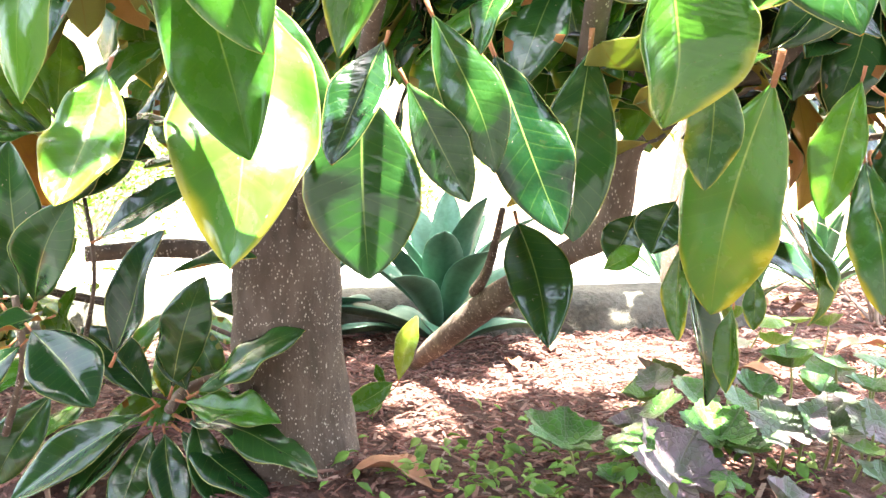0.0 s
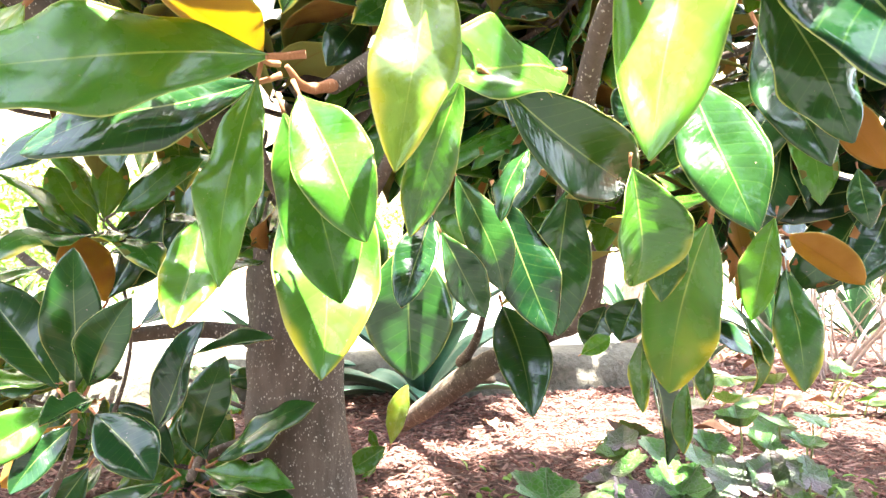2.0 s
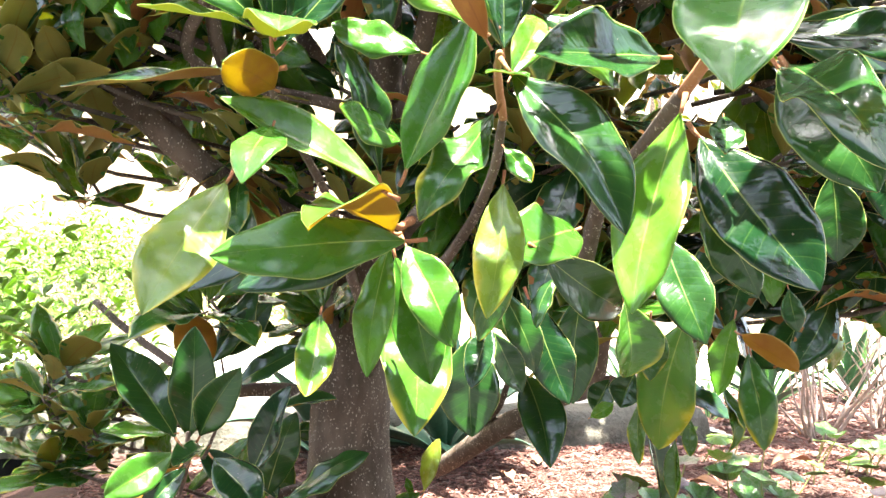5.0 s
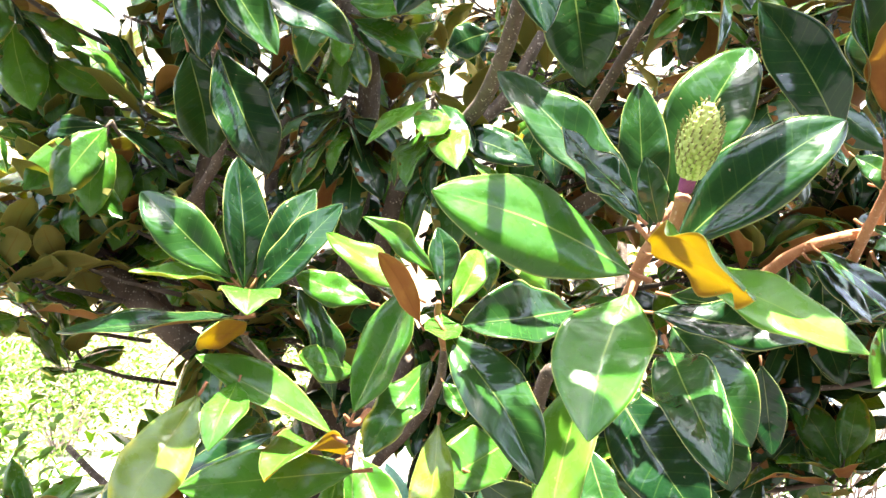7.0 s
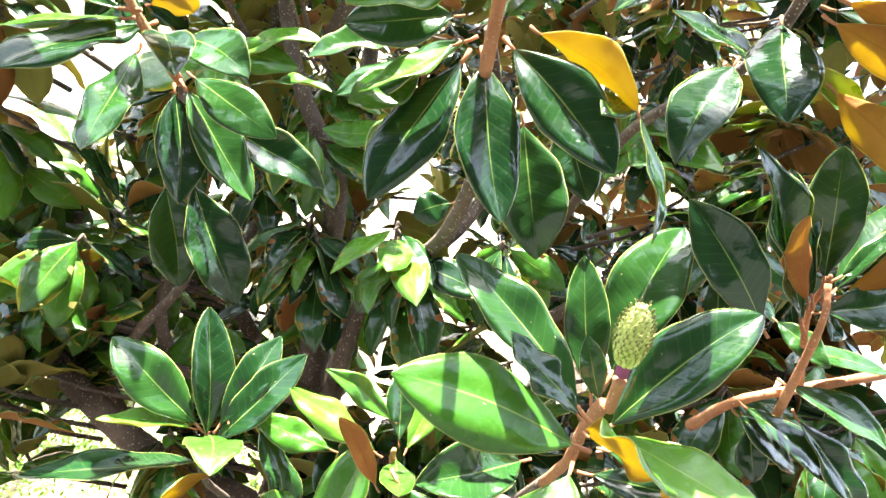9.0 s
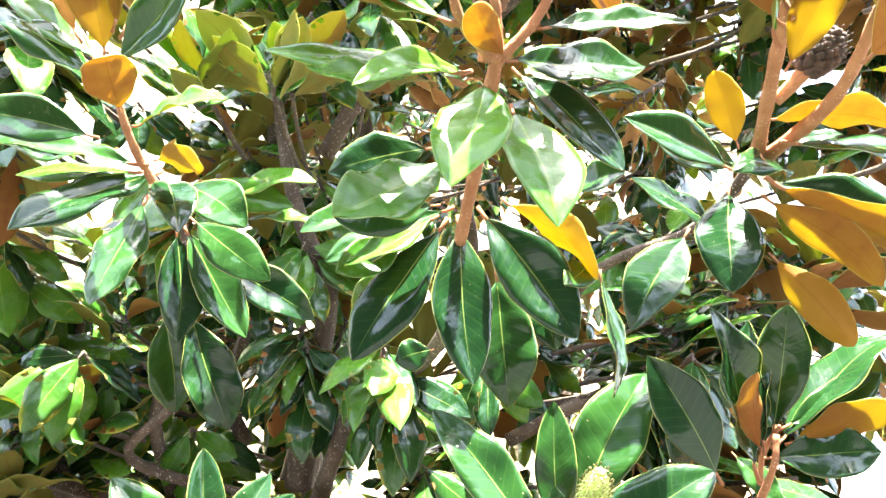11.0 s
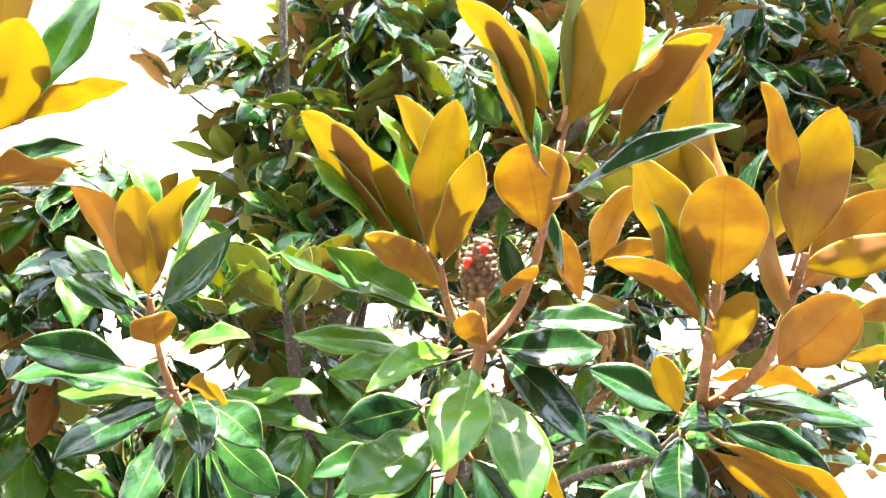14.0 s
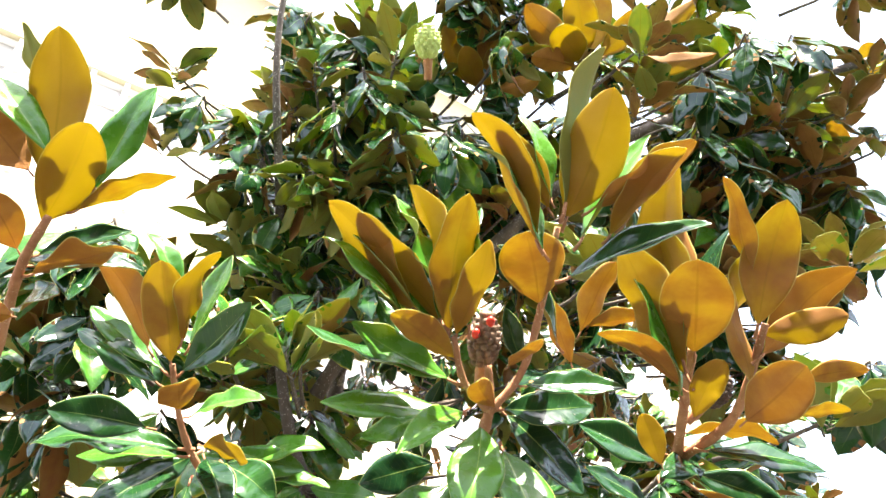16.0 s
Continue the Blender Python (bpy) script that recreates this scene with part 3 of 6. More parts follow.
spray([
    (0.092, 0.293, 0.505, 0.101, 0.323, 0.419, 155, 0.061, 2),
    (0.177, 0.458, 0.487, 0.196, 0.522, 0.397, -174, 0.041, 2),
    (0.207, 0.361, 0.623, 0.247, 0.329, 0.502, 85, 0.052, 0),
    (0.414, 0.689, 0.527, 0.519, 0.663, 0.429, 104, 0.056, 0),
    (0.289, 0.472, 0.465, 0.38, 0.49, 0.413, -35, 0.039, 3),
    (0.316, 0.448, 0.594, 0.375, 0.447, 0.517, -58, 0.037, 3),
    (0.162, 0.359, 0.525, 0.222, 0.357, 0.469, 87, 0.029, 0),
])
spray([
    (0.347, 0.449, 0.523, 0.359, 0.45, 0.464, 34, 0.027, 0),
    (0.167, 0.456, 0.603, 0.137, 0.46, 0.555, -85, 0.037, 0),
])
spray([
    (-0.482, 0.788, 0.254, -0.471, 0.758, 0.458, 24, 0.075, 0),
    (-0.471, 0.79, 0.266, -0.386, 0.725, 0.396, 139, 0.063, 0),
    (-0.49, 0.786, 0.258, -0.616, 0.787, 0.428, -64, 0.08, 0),
    (-0.498, 0.789, 0.283, -0.614, 0.762, 0.29, -35, 0.043, 1),
    (-0.497, 0.792, 0.257, -0.595, 0.744, 0.192, -80, 0.063, 1),
    (-0.488, 0.789, 0.236, -0.565, 0.773, 0.154, 89, 0.045, 3),
    (-0.425, 0.701, 0.268, -0.339, 0.665, 0.191, 50, 0.071, 0),
    (-0.448, 0.796, 0.262, -0.469, 0.675, 0.252, -30, 0.044, 0),
    (-0.478, 0.792, 0.235, -0.538, 0.741, 0.156, -70, 0.044, 0),
])
spray([
    (-0.389, 0.802, 0.2, -0.319, 0.793, 0.36, 86, 0.063, 0),
    (-0.488, 0.882, 0.372, -0.398, 0.872, 0.526, 89, 0.064, 0),
    (-0.463, 0.88, 0.396, -0.599, 0.884, 0.519, -73, 0.067, 0),
    (-0.469, 0.863, 0.374, -0.514, 0.84, 0.475, 86, 0.073, 3),
    (-0.485, 0.901, 0.388, -0.374, 0.892, 0.498, 107, 0.064, 0),
    (-0.447, 0.881, 0.342, -0.306, 0.87, 0.421, 67, 0.058, 0),
    (-0.4, 0.98, 0.292, -0.261, 0.971, 0.317, 35, 0.051, 0),
])
spray([
    (-0.4, 0.999, 0.108, -0.34, 0.986, 0.289, 118, 0.072, 0),
    (-0.374, 0.999, 0.11, -0.196, 0.982, 0.212, 48, 0.074, 0),
    (-0.391, 1.001, 0.107, -0.226, 0.955, 0.087, 44, 0.062, 1),
    (-0.392, 1.001, 0.085, -0.173, 0.941, 0.014, 21, 0.086, 0),
    (-0.397, 1.002, 0.071, -0.235, 0.93, -0.016, 8, 0.071, 0),
    (-0.411, 1.004, 0.069, -0.351, 0.908, -0.038, 5, 0.056, 0),
    (-0.422, 1.004, 0.073, -0.438, 0.908, -0.038, -33, 0.059, 0),
    (-0.42, 1.002, 0.098, -0.597, 0.94, -0.016, -49, 0.079, 0),
    (-0.43, 1.002, 0.081, -0.513, 0.929, -0.024, -38, 0.055, 0),
])
spray([
    (-0.412, 0.996, 0.098, -0.525, 1.002, 0.213, -61, 0.066, 0),
    (-0.329, 0.99, 0.121, -0.205, 1.054, 0.06, 49, 0.055, 0),
    (-0.506, 0.901, 0.154, -0.575, 0.872, 0.031, -89, 0.062, 0),
    (-0.38, 1.103, 0.232, -0.279, 1.103, 0.237, 83, 0.045, 0),
    (-0.367, 0.992, 0.115, -0.422, 1.041, 0.189, -30, 0.05, 0),
    (-0.367, 1.003, 0.09, -0.308, 0.929, -0.024, -6, 0.053, 0),
])
spray([
    (0.048, -0.18, 1.247, 0.185, -0.222, 1.24, 79, 0.052, 0),
    (0.019, -0.166, 1.215, 0.172, -0.15, 1.241, 90, 0.064, 0),
    (0.037, -0.134, 1.232, 0.141, -0.152, 1.117, 84, 0.067, 0),
    (0.012, -0.139, 1.213, -0.028, -0.186, 1.063, -31, 0.071, 1),
    (-0.022, -0.177, 1.241, -0.239, -0.133, 1.326, -44, 0.086, 0),
    (-0.029, -0.17, 1.243, -0.181, -0.19, 1.31, -100, 0.053, 1),
    (-0.002, -0.119, 1.233, -0.118, -0.219, 1.13, -68, 0.041, 1),
    (-0.063, -0.128, 1.217, -0.16, -0.212, 1.147, -74, 0.034, 1),
    (-0.009, -0.132, 1.22, -0.208, -0.13, 1.218, -65, 0.072, 1),
])
spray([
    # the light tone of these two makes up for sun they don't get
    (0.033, -0.145, 1.18, 0.057, -0.21, 1.025, 31, 0.074, 1),
    (-0.018, -0.102, 1.138, -0.125, -0.145, 1.044, -64, 0.076, 1),
    (-0.028, -0.059, 1.174, -0.139, -0.039, 1.14, -111, 0.059, 0),
    (-0.044, 0.002, 1.13, -0.164, 0.003, 1.086, -76, 0.046, 0),
    (-0.044, 0.04, 1.106, -0.122, 0.016, 1.049, -90, 0.048, 1),
    (0.128, -0.032, 1.151, 0.175, -0.078, 1.156, 86, 0.045, 0),
])
spray([
    (-0.001, 0.023, 1.13, -0.096, 0.043, 0.959, -91, 0.071, 0),
    (0.011, 0.021, 1.134, 0.034, 0.023, 0.938, 6, 0.071, 0),
    (0.032, 0.013, 1.143, 0.142, -0.001, 0.991, 108, 0.079, 0),
    (0.059, 0.004, 1.153, 0.162, -0.019, 1.054, -22, 0.052, 3),
    (0.069, 0.078, 1.094, 0.095, 0.115, 0.933, 15, 0.082, 0),
    (-0.022, -0.074, 1.099, -0.128, -0.075, 1.075, -114, 0.053, 0),
    (0.005, 0.014, 1.141, -0.136, 0.037, 1.069, -75, 0.058, 0),
    (-0.015, -0.006, 1.119, -0.113, -0.002, 1.051, -70, 0.043, 1),
    (0.118, 0.076, 1.106, 0.151, 0.101, 1.002, 145, 0.063, 0),
])
spray([
    (-0.054, 0.094, 1.09, -0.099, 0.122, 1.034, -125, 0.035, 2),
    (0.004, 0.133, 1, -0.042, 0.145, 0.984, -106, 0.042, 0),
    (0.168, 0.017, 1.087, 0.124, -0.02, 1.044, -64, 0.038, 0),
    (0.179, 0.015, 1.08, 0.198, 0.045, 0.938, -34, 0.053, 0),
])
spray([
    (-0.09, -0.217, 1.308, -0.23, -0.259, 1.452, 6, 0.074, 3),
    (-0.053, -0.214, 1.299, -0.192, -0.273, 1.428, 7, 0.071, 3),
    (-0.054, -0.201, 1.285, -0.056, -0.334, 1.439, 27, 0.073, 3),
    (-0.045, -0.2, 1.288, -0.03, -0.332, 1.372, 17, 0.057, 3),
    (-0.032, -0.191, 1.267, -0.138, -0.258, 1.293, 21, 0.046, 3),
    (-0.062, -0.216, 1.29, -0.122, -0.257, 1.501, -18, 0.08, 3),
    (-0.104, -0.215, 1.305, -0.232, -0.225, 1.415, -67, 0.061, 1),
    (-0.058, -0.213, 1.294, -0.193, -0.241, 1.414, -65, 0.066, 1),
    (-0.057, -0.218, 1.292, -0.142, -0.246, 1.488, -68, 0.077, 1),
])
spray([
    (-0.029, -0.218, 1.289, -0.019, -0.265, 1.472, -73, 0.068, 1),
])
spray([
    (0.07, -0.232, 1.336, 0.025, -0.317, 1.403, 10, 0.092, 3),
    (0.143, -0.129, 1.328, 0.008, -0.248, 1.424, -95, 0.073, 0),
    (0.02, -0.22, 1.251, 0.044, -0.295, 1.261, 5, 0.029, 3),
    (0.024, -0.165, 1.216, -0.019, -0.22, 1.229, 37, 0.037, 3),
    (0.07, -0.157, 1.28, 0.031, -0.198, 1.355, -140, 0.034, 0),
    (0.166, -0.108, 1.312, 0.119, -0.155, 1.401, -6, 0.04, 3),
    (0.174, -0.113, 1.362, 0.213, -0.201, 1.456, -14, 0.048, 3),
    (0.18, -0.123, 1.379, 0.265, -0.167, 1.387, -25, 0.035, 3),
])
spray([
    (0.054, -0.363, 1.376, 0.086, -0.488, 1.51, -31, 0.08, 3),
    (0.047, -0.376, 1.379, 0.099, -0.464, 1.614, 11, 0.092, 2),
    (0.042, -0.373, 1.39, -0.041, -0.416, 1.481, 0, 0.047, 3),
    (0.036, -0.345, 1.351, -0.074, -0.419, 1.497, -28, 0.071, 3),
    (0.075, -0.38, 1.393, 0.19, -0.476, 1.456, 1, 0.059, 3),
    (0.106, -0.364, 1.366, 0.165, -0.488, 1.429, 3, 0.055, 3),
    (0.055, -0.325, 1.326, 0.205, -0.448, 1.355, 70, 0.071, 0),
    (0.04, -0.383, 1.397, -0.007, -0.403, 1.523, -90, 0.049, 1),
    (0.068, -0.361, 1.353, 0.167, -0.421, 1.51, 59, 0.07, 1),
])
spray([
    (0.043, -0.345, 1.343, -0.052, -0.377, 1.482, -82, 0.062, 1),
])
spray([
    (-0.437, 0.085, 1.326, -0.472, -0.03, 1.462, 33, 0.075, 3),
    (-0.433, 0.065, 1.358, -0.387, -0.033, 1.49, 39, 0.061, 3),
    (-0.467, 0.074, 1.344, -0.58, 0.017, 1.487, 19, 0.069, 3),
    (-0.43, 0.087, 1.317, -0.327, -0.015, 1.415, 134, 0.063, 0),
    (-0.444, 0.091, 1.303, -0.59, 0.073, 1.379, -82, 0.06, 0),
    (-0.438, 0.079, 1.318, -0.584, 0.082, 1.426, -73, 0.057, 1),
    (-0.418, 0.114, 1.274, -0.407, 0.003, 1.28, 25, 0.063, 3),
    (-0.43, 0.025, 1.421, -0.519, 0.026, 1.543, -67, 0.044, 1),
    (-0.421, 0.062, 1.348, -0.372, 0.01, 1.512, 94, 0.065, 1),
])
spray([
    (-0.389, 0.174, 1.234, -0.639, 0.186, 1.227, -66, 0.09, 0),
    (-0.451, 0.151, 1.254, -0.613, 0.129, 1.265, -110, 0.067, 0),
    (-0.415, 0.156, 1.279, -0.287, 0.091, 1.298, 72, 0.052, 1),
    (-0.385, 0.177, 1.243, -0.301, 0.083, 1.197, -37, 0.048, 3),
    (-0.395, 0.174, 1.222, -0.58, 0.235, 1.226, -61, 0.07, 1),
    (-0.381, 0.212, 1.245, -0.518, 0.13, 1.105, -71, 0.073, 0),
    (-0.387, 0.19, 1.196, -0.407, 0.134, 1.022, -21, 0.064, 0),
])
spray([
    (-0.356, 0.242, 1.175, -0.33, 0.256, 1.014, -10, 0.067, 0),
    (-0.348, 0.236, 1.178, -0.242, 0.26, 1.027, 91, 0.067, 0),
    (-0.34, 0.231, 1.187, -0.215, 0.22, 1.099, 94, 0.062, 0),
    (-0.351, 0.213, 1.23, -0.25, 0.174, 1.155, 87, 0.07, 0),
    (-0.38, 0.22, 1.241, -0.324, 0.132, 1.123, 33, 0.06, 0),
    (-0.311, 0.285, 1.152, -0.154, 0.305, 1.071, 101, 0.065, 0),
    (-0.372, 0.321, 1.075, -0.346, 0.387, 0.937, 145, 0.078, 0),
    (-0.338, 0.315, 1.08, -0.266, 0.387, 0.917, 124, 0.082, 0),
    (-0.352, 0.296, 1.276, -0.205, 0.292, 1.245, 107, 0.055, 1),
])
spray([
    (-0.336, 0.331, 1.253, -0.173, 0.27, 1.28, 66, 0.064, 1),
    (-0.293, 0.335, 1.234, -0.156, 0.299, 1.218, 55, 0.051, 1),
])
spray([
    (0.405, -0.033, 1.21, 0.29, -0.095, 1.163, -61, 0.05, 0),
    (0.372, -0.027, 1.2, 0.511, -0.072, 1.125, 104, 0.059, 0),
    (0.328, -0.094, 1.163, 0.508, -0.104, 1.033, 3, 0.08, 3),
    (0.338, -0.069, 1.154, 0.453, -0.083, 1.052, -18, 0.056, 3),
    (0.362, -0.032, 1.1, 0.433, -0.051, 0.993, -65, 0.047, 3),
    (0.335, -0.031, 1.203, 0.196, -0.038, 1.255, -98, 0.064, 0),
    (0.334, -0.014, 1.192, 0.307, -0.038, 1.046, 28, 0.075, 0),
    (0.358, 0.033, 1.139, 0.225, 0.017, 1.205, -76, 0.054, 0),
    (0.269, -0.03, 1.122, 0.196, -0.021, 0.998, -82, 0.065, 0),
])
spray([
    (0.331, -0.098, 1.234, 0.464, -0.143, 1.211, -9, 0.051, 3),
    (0.356, -0.091, 1.212, 0.537, -0.136, 1.177, 61, 0.068, 0),
    (0.394, -0.035, 1.245, 0.453, -0.069, 1.246, 86, 0.024, 0),
    (0.372, 0.006, 1.231, 0.258, 0.009, 1.258, -118, 0.046, 0),
])
spray([
    (0.273, -0.258, 1.271, 0.238, -0.363, 1.364, -15, 0.096, 3),
    (0.268, -0.241, 1.234, 0.125, -0.285, 1.284, -18, 0.057, 3),
    (0.27, -0.25, 1.235, 0.171, -0.295, 1.426, -4, 0.079, 3),
    (0.256, -0.263, 1.251, 0.242, -0.276, 1.48, 81, 0.082, 3),
    (0.262, -0.236, 1.212, 0.19, -0.283, 1.374, -101, 0.066, 1),
    (0.274, -0.221, 1.199, 0.279, -0.312, 1.251, -37, 0.042, 3),
    (0.264, -0.15, 1.157, 0.229, -0.179, 1.224, 20, 0.037, 3),
    (0.296, -0.222, 1.292, 0.251, -0.35, 1.557, 28, 0.107, 3),
    (0.321, -0.173, 1.299, 0.378, -0.282, 1.5, 73, 0.085, 0),
])
spray([
    (0.363, -0.244, 1.237, 0.315, -0.317, 1.369, 57, 0.057, 3),
    (0.356, -0.283, 1.303, 0.382, -0.387, 1.468, -45, 0.076, 3),
    (0.369, -0.294, 1.376, 0.308, -0.367, 1.51, -61, 0.059, 3),
    (0.356, -0.265, 1.274, 0.49, -0.355, 1.391, -36, 0.072, 3),
    (0.356, -0.282, 1.308, 0.461, -0.344, 1.322, -65, 0.047, 3),
    (0.319, -0.259, 1.186, 0.358, -0.358, 1.232, -57, 0.073, 3),
    (0.418, -0.24, 1.218, 0.5, -0.256, 1.225, -23, 0.03, 3),
    (0.358, -0.216, 1.346, 0.415, -0.299, 1.471, -8, 0.058, 3),
    (0.406, -0.278, 1.251, 0.479, -0.328, 1.252, -44, 0.032, 3),
])
spray([
    (-0.591, -0.188, 1.388, -0.524, -0.325, 1.467, -4, 0.076, 3),
    (-0.581, -0.217, 1.412, -0.604, -0.326, 1.622, -4, 0.085, 3),
    (-0.619, -0.232, 1.543, -0.663, -0.295, 1.65, -6, 0.047, 2),
    (-0.577, -0.249, 1.459, -0.685, -0.272, 1.569, -84, 0.056, 1),
    (-0.53, -0.235, 1.419, -0.471, -0.304, 1.563, 133, 0.061, 1),
    (-0.555, -0.216, 1.406, -0.425, -0.272, 1.446, 16, 0.053, 3),
    (-0.603, -0.154, 1.342, -0.449, -0.253, 1.336, 18, 0.066, 3),
    (-0.609, -0.168, 1.365, -0.636, -0.253, 1.397, 41, 0.049, 3),
    (-0.595, -0.178, 1.357, -0.478, -0.195, 1.404, 91, 0.046, 0),
])
spray([
    (-0.602, -0.231, 1.444, -0.684, -0.262, 1.518, 65, 0.058, 3),
    (-0.603, -0.127, 1.308, -0.525, -0.233, 1.282, 85, 0.048, 0),
    (-0.602, -0.174, 1.347, -0.464, -0.142, 1.376, 63, 0.052, 0),
    (-0.601, -0.127, 1.296, -0.656, -0.144, 1.298, 67, 0.036, 3),
])
spray([
    (0.395, 0.095, 0.861, 0.306, 0.01, 1.043, -126, 0.079, 0),
    (0.404, 0.072, 0.909, 0.408, 0.012, 1.056, 143, 0.063, 0),
    (0.401, 0.073, 0.898, 0.563, 0.031, 1.039, 44, 0.079, 0),
    (0.412, 0.067, 0.919, 0.524, 0.025, 0.986, 90, 0.05, 0),
    (0.423, 0.078, 0.904, 0.514, -0.01, 0.94, -46, 0.048, 3),
    (0.398, 0.084, 0.887, 0.517, 0.04, 0.897, 95, 0.059, 0),
    (0.394, 0.086, 0.891, 0.355, 0.01, 0.971, 39, 0.042, 3),
    (0.335, 0.071, 0.853, 0.236, 0.031, 0.986, -136, 0.068, 0),
    (0.392, 0.074, 0.888, 0.398, 0.08, 1.053, -78, 0.059, 0),
])
spray([
    (0.374, 0.208, 0.803, 0.499, 0.221, 0.708, 76, 0.057, 0),
    (0.435, 0.184, 0.868, 0.542, 0.156, 0.838, 64, 0.041, 0),
    (0.413, 0.18, 0.903, 0.451, 0.137, 0.837, 87, 0.033, 0),
    (0.424, 0.198, 0.83, 0.54, 0.173, 0.748, 71, 0.052, 0),
    (0.367, 0.209, 0.791, 0.47, 0.253, 0.721, 94, 0.047, 0),
    (0.443, 0.203, 0.794, 0.537, 0.232, 0.657, 101, 0.061, 0),
    (0.421, 0.261, 0.784, 0.431, 0.283, 0.706, 33, 0.043, 0),
])
spray([
    # pale tone in place of sunlight on this sprout leaf
    (-0.087, 1.279, 0.055, -0.048, 1.286, 0.187, -21, 0.05, 4),
    (-0.084, 1.283, 0.068, -0.177, 1.247, 0.023, -70, 0.048, 1),
    (-0.088, 1.279, 0.058, -0.141, 1.275, -0.018, -35, 0.034, 1),
    (-0.108, 1.279, 0.045, -0.125, 1.281, 0.098, -29, 0.02, 1),
])
spray([
    (0.19, 0.409, 2.426, 0.176, 0.214, 2.596, -14, 0.074, 3),
    (0.192, 0.408, 2.426, 0.234, 0.233, 2.5, -37, 0.08, 3),
    (0.186, 0.407, 2.43, 0.103, 0.262, 2.45, 9, 0.073, 3),
    (0.183, 0.408, 2.43, 0.051, 0.296, 2.566, 32, 0.078, 3),
    (0.182, 0.411, 2.426, 0.033, 0.359, 2.379, -106, 0.077, 0),
    (0.198, 0.409, 2.423, 0.336, 0.326, 2.623, 151, 0.077, 1),
    (0.199, 0.411, 2.419, 0.323, 0.264, 2.375, -74, 0.073, 3),
    (0.191, 0.416, 2.415, 0.255, 0.328, 2.277, 81, 0.07, 0),
    (0.445, 0.201, 2.403, 0.369, 0.069, 2.549, -2, 0.097, 3),
])
spray([
    (0.437, 0.203, 2.403, 0.236, 0.111, 2.483, 30, 0.092, 3),
    (0.44, 0.206, 2.399, 0.302, 0.076, 2.365, 19, 0.092, 3),
    (0.448, 0.199, 2.406, 0.464, 0.095, 2.627, -36, 0.085, 3),
    (0.46, 0.196, 2.406, 0.584, 0.034, 2.48, -54, 0.09, 3),
    (0.458, 0.2, 2.4, 0.778, 0.08, 2.641, -71, 0.086, 3),
    (0.465, 0.201, 2.395, 0.759, 0.066, 2.373, -73, 0.073, 3),
    (0.431, 0.214, 2.389, 0.264, 0.166, 2.344, 30, 0.073, 3),
    (0.462, 0.208, 2.387, 0.614, 0.138, 2.464, 113, 0.065, 0),
    (0.564, 0.196, 2.296, 0.734, 0.112, 2.215, -66, 0.058, 3),
])
spray([
    (-0.088, 0.417, 2.506, -0.191, 0.318, 2.566, 16, 0.065, 2),
    (-0.09, 0.416, 2.508, -0.133, 0.276, 2.655, 5, 0.085, 2),
    (-0.082, 0.416, 2.506, -0.04, 0.293, 2.649, -177, 0.065, 2),
    (-0.091, 0.422, 2.5, -0.218, 0.345, 2.487, -113, 0.077, 0),
    (-0.067, 0.422, 2.419, -0.186, 0.38, 2.373, -103, 0.072, 0),
    (-0.464, 0.501, 1.895, -0.546, 0.411, 1.959, 36, 0.054, 2),
    (-0.461, 0.498, 1.898, -0.493, 0.372, 1.901, 29, 0.055, 2),
    (-0.466, 0.504, 1.894, -0.597, 0.439, 1.885, 26, 0.035, 2),
    (1.493, 0.237, 2.611, 1.417, 0.138, 2.685, -15, 0.074, 3),
])
spray([
    (1.499, 0.238, 2.608, 1.517, 0.126, 2.67, -54, 0.068, 3),
    (1.353, 0.311, 2.304, 1.159, 0.26, 2.346, 16, 0.063, 3),
    (1.359, 0.311, 2.3, 1.239, 0.222, 2.376, -2, 0.062, 3),
])
spray([
    (-0.224, 0.414, 0.585, -0.374, 0.406, 0.505, -76, 0.043, 0),
])
spray([(0.117, 0.033, 0.746, 0.145, -0.075, 0.695, -38, 0.085, 3)], 2.2)

# the rest of the crown, too many leaves to count
far_dice = random.Random(11)
# gaps in the crown through which the sun reaches shoots and patches of the mulch: a point on each beam, and its radius
BEAMS = [(Vector(p), r) for p, r in (((-0.14, 0.36, 0.58), 0.20), ((-0.04, 0.25, 0.72), 0.19), ((-0.27, 0.23, 0.73), 0.18), ((0.14, 0.14, 0.75), 0.22), ((0.13, 0.34, 0.48), 0.15),
                                    ((-0.30, 0.35, 0.62), 0.12), ((0.22, 0.62, 0.42), 0.10), ((-0.45, 0.72, 0.3), 0.1), ((-0.35, 0.95, 0.15), 0.08), ((-0.38, 0.24, 1.20), 0.11),
                                    ((-0.60, 0.55, 0.95), 0.13), ((-0.52, 0.34, 1.20), 0.12), ((-0.12, -0.15, 1.20), 0.16), ((-0.33, 0.25, 1.46), 0.13), ((-0.73, 0.79, 0.93), 0.09))]

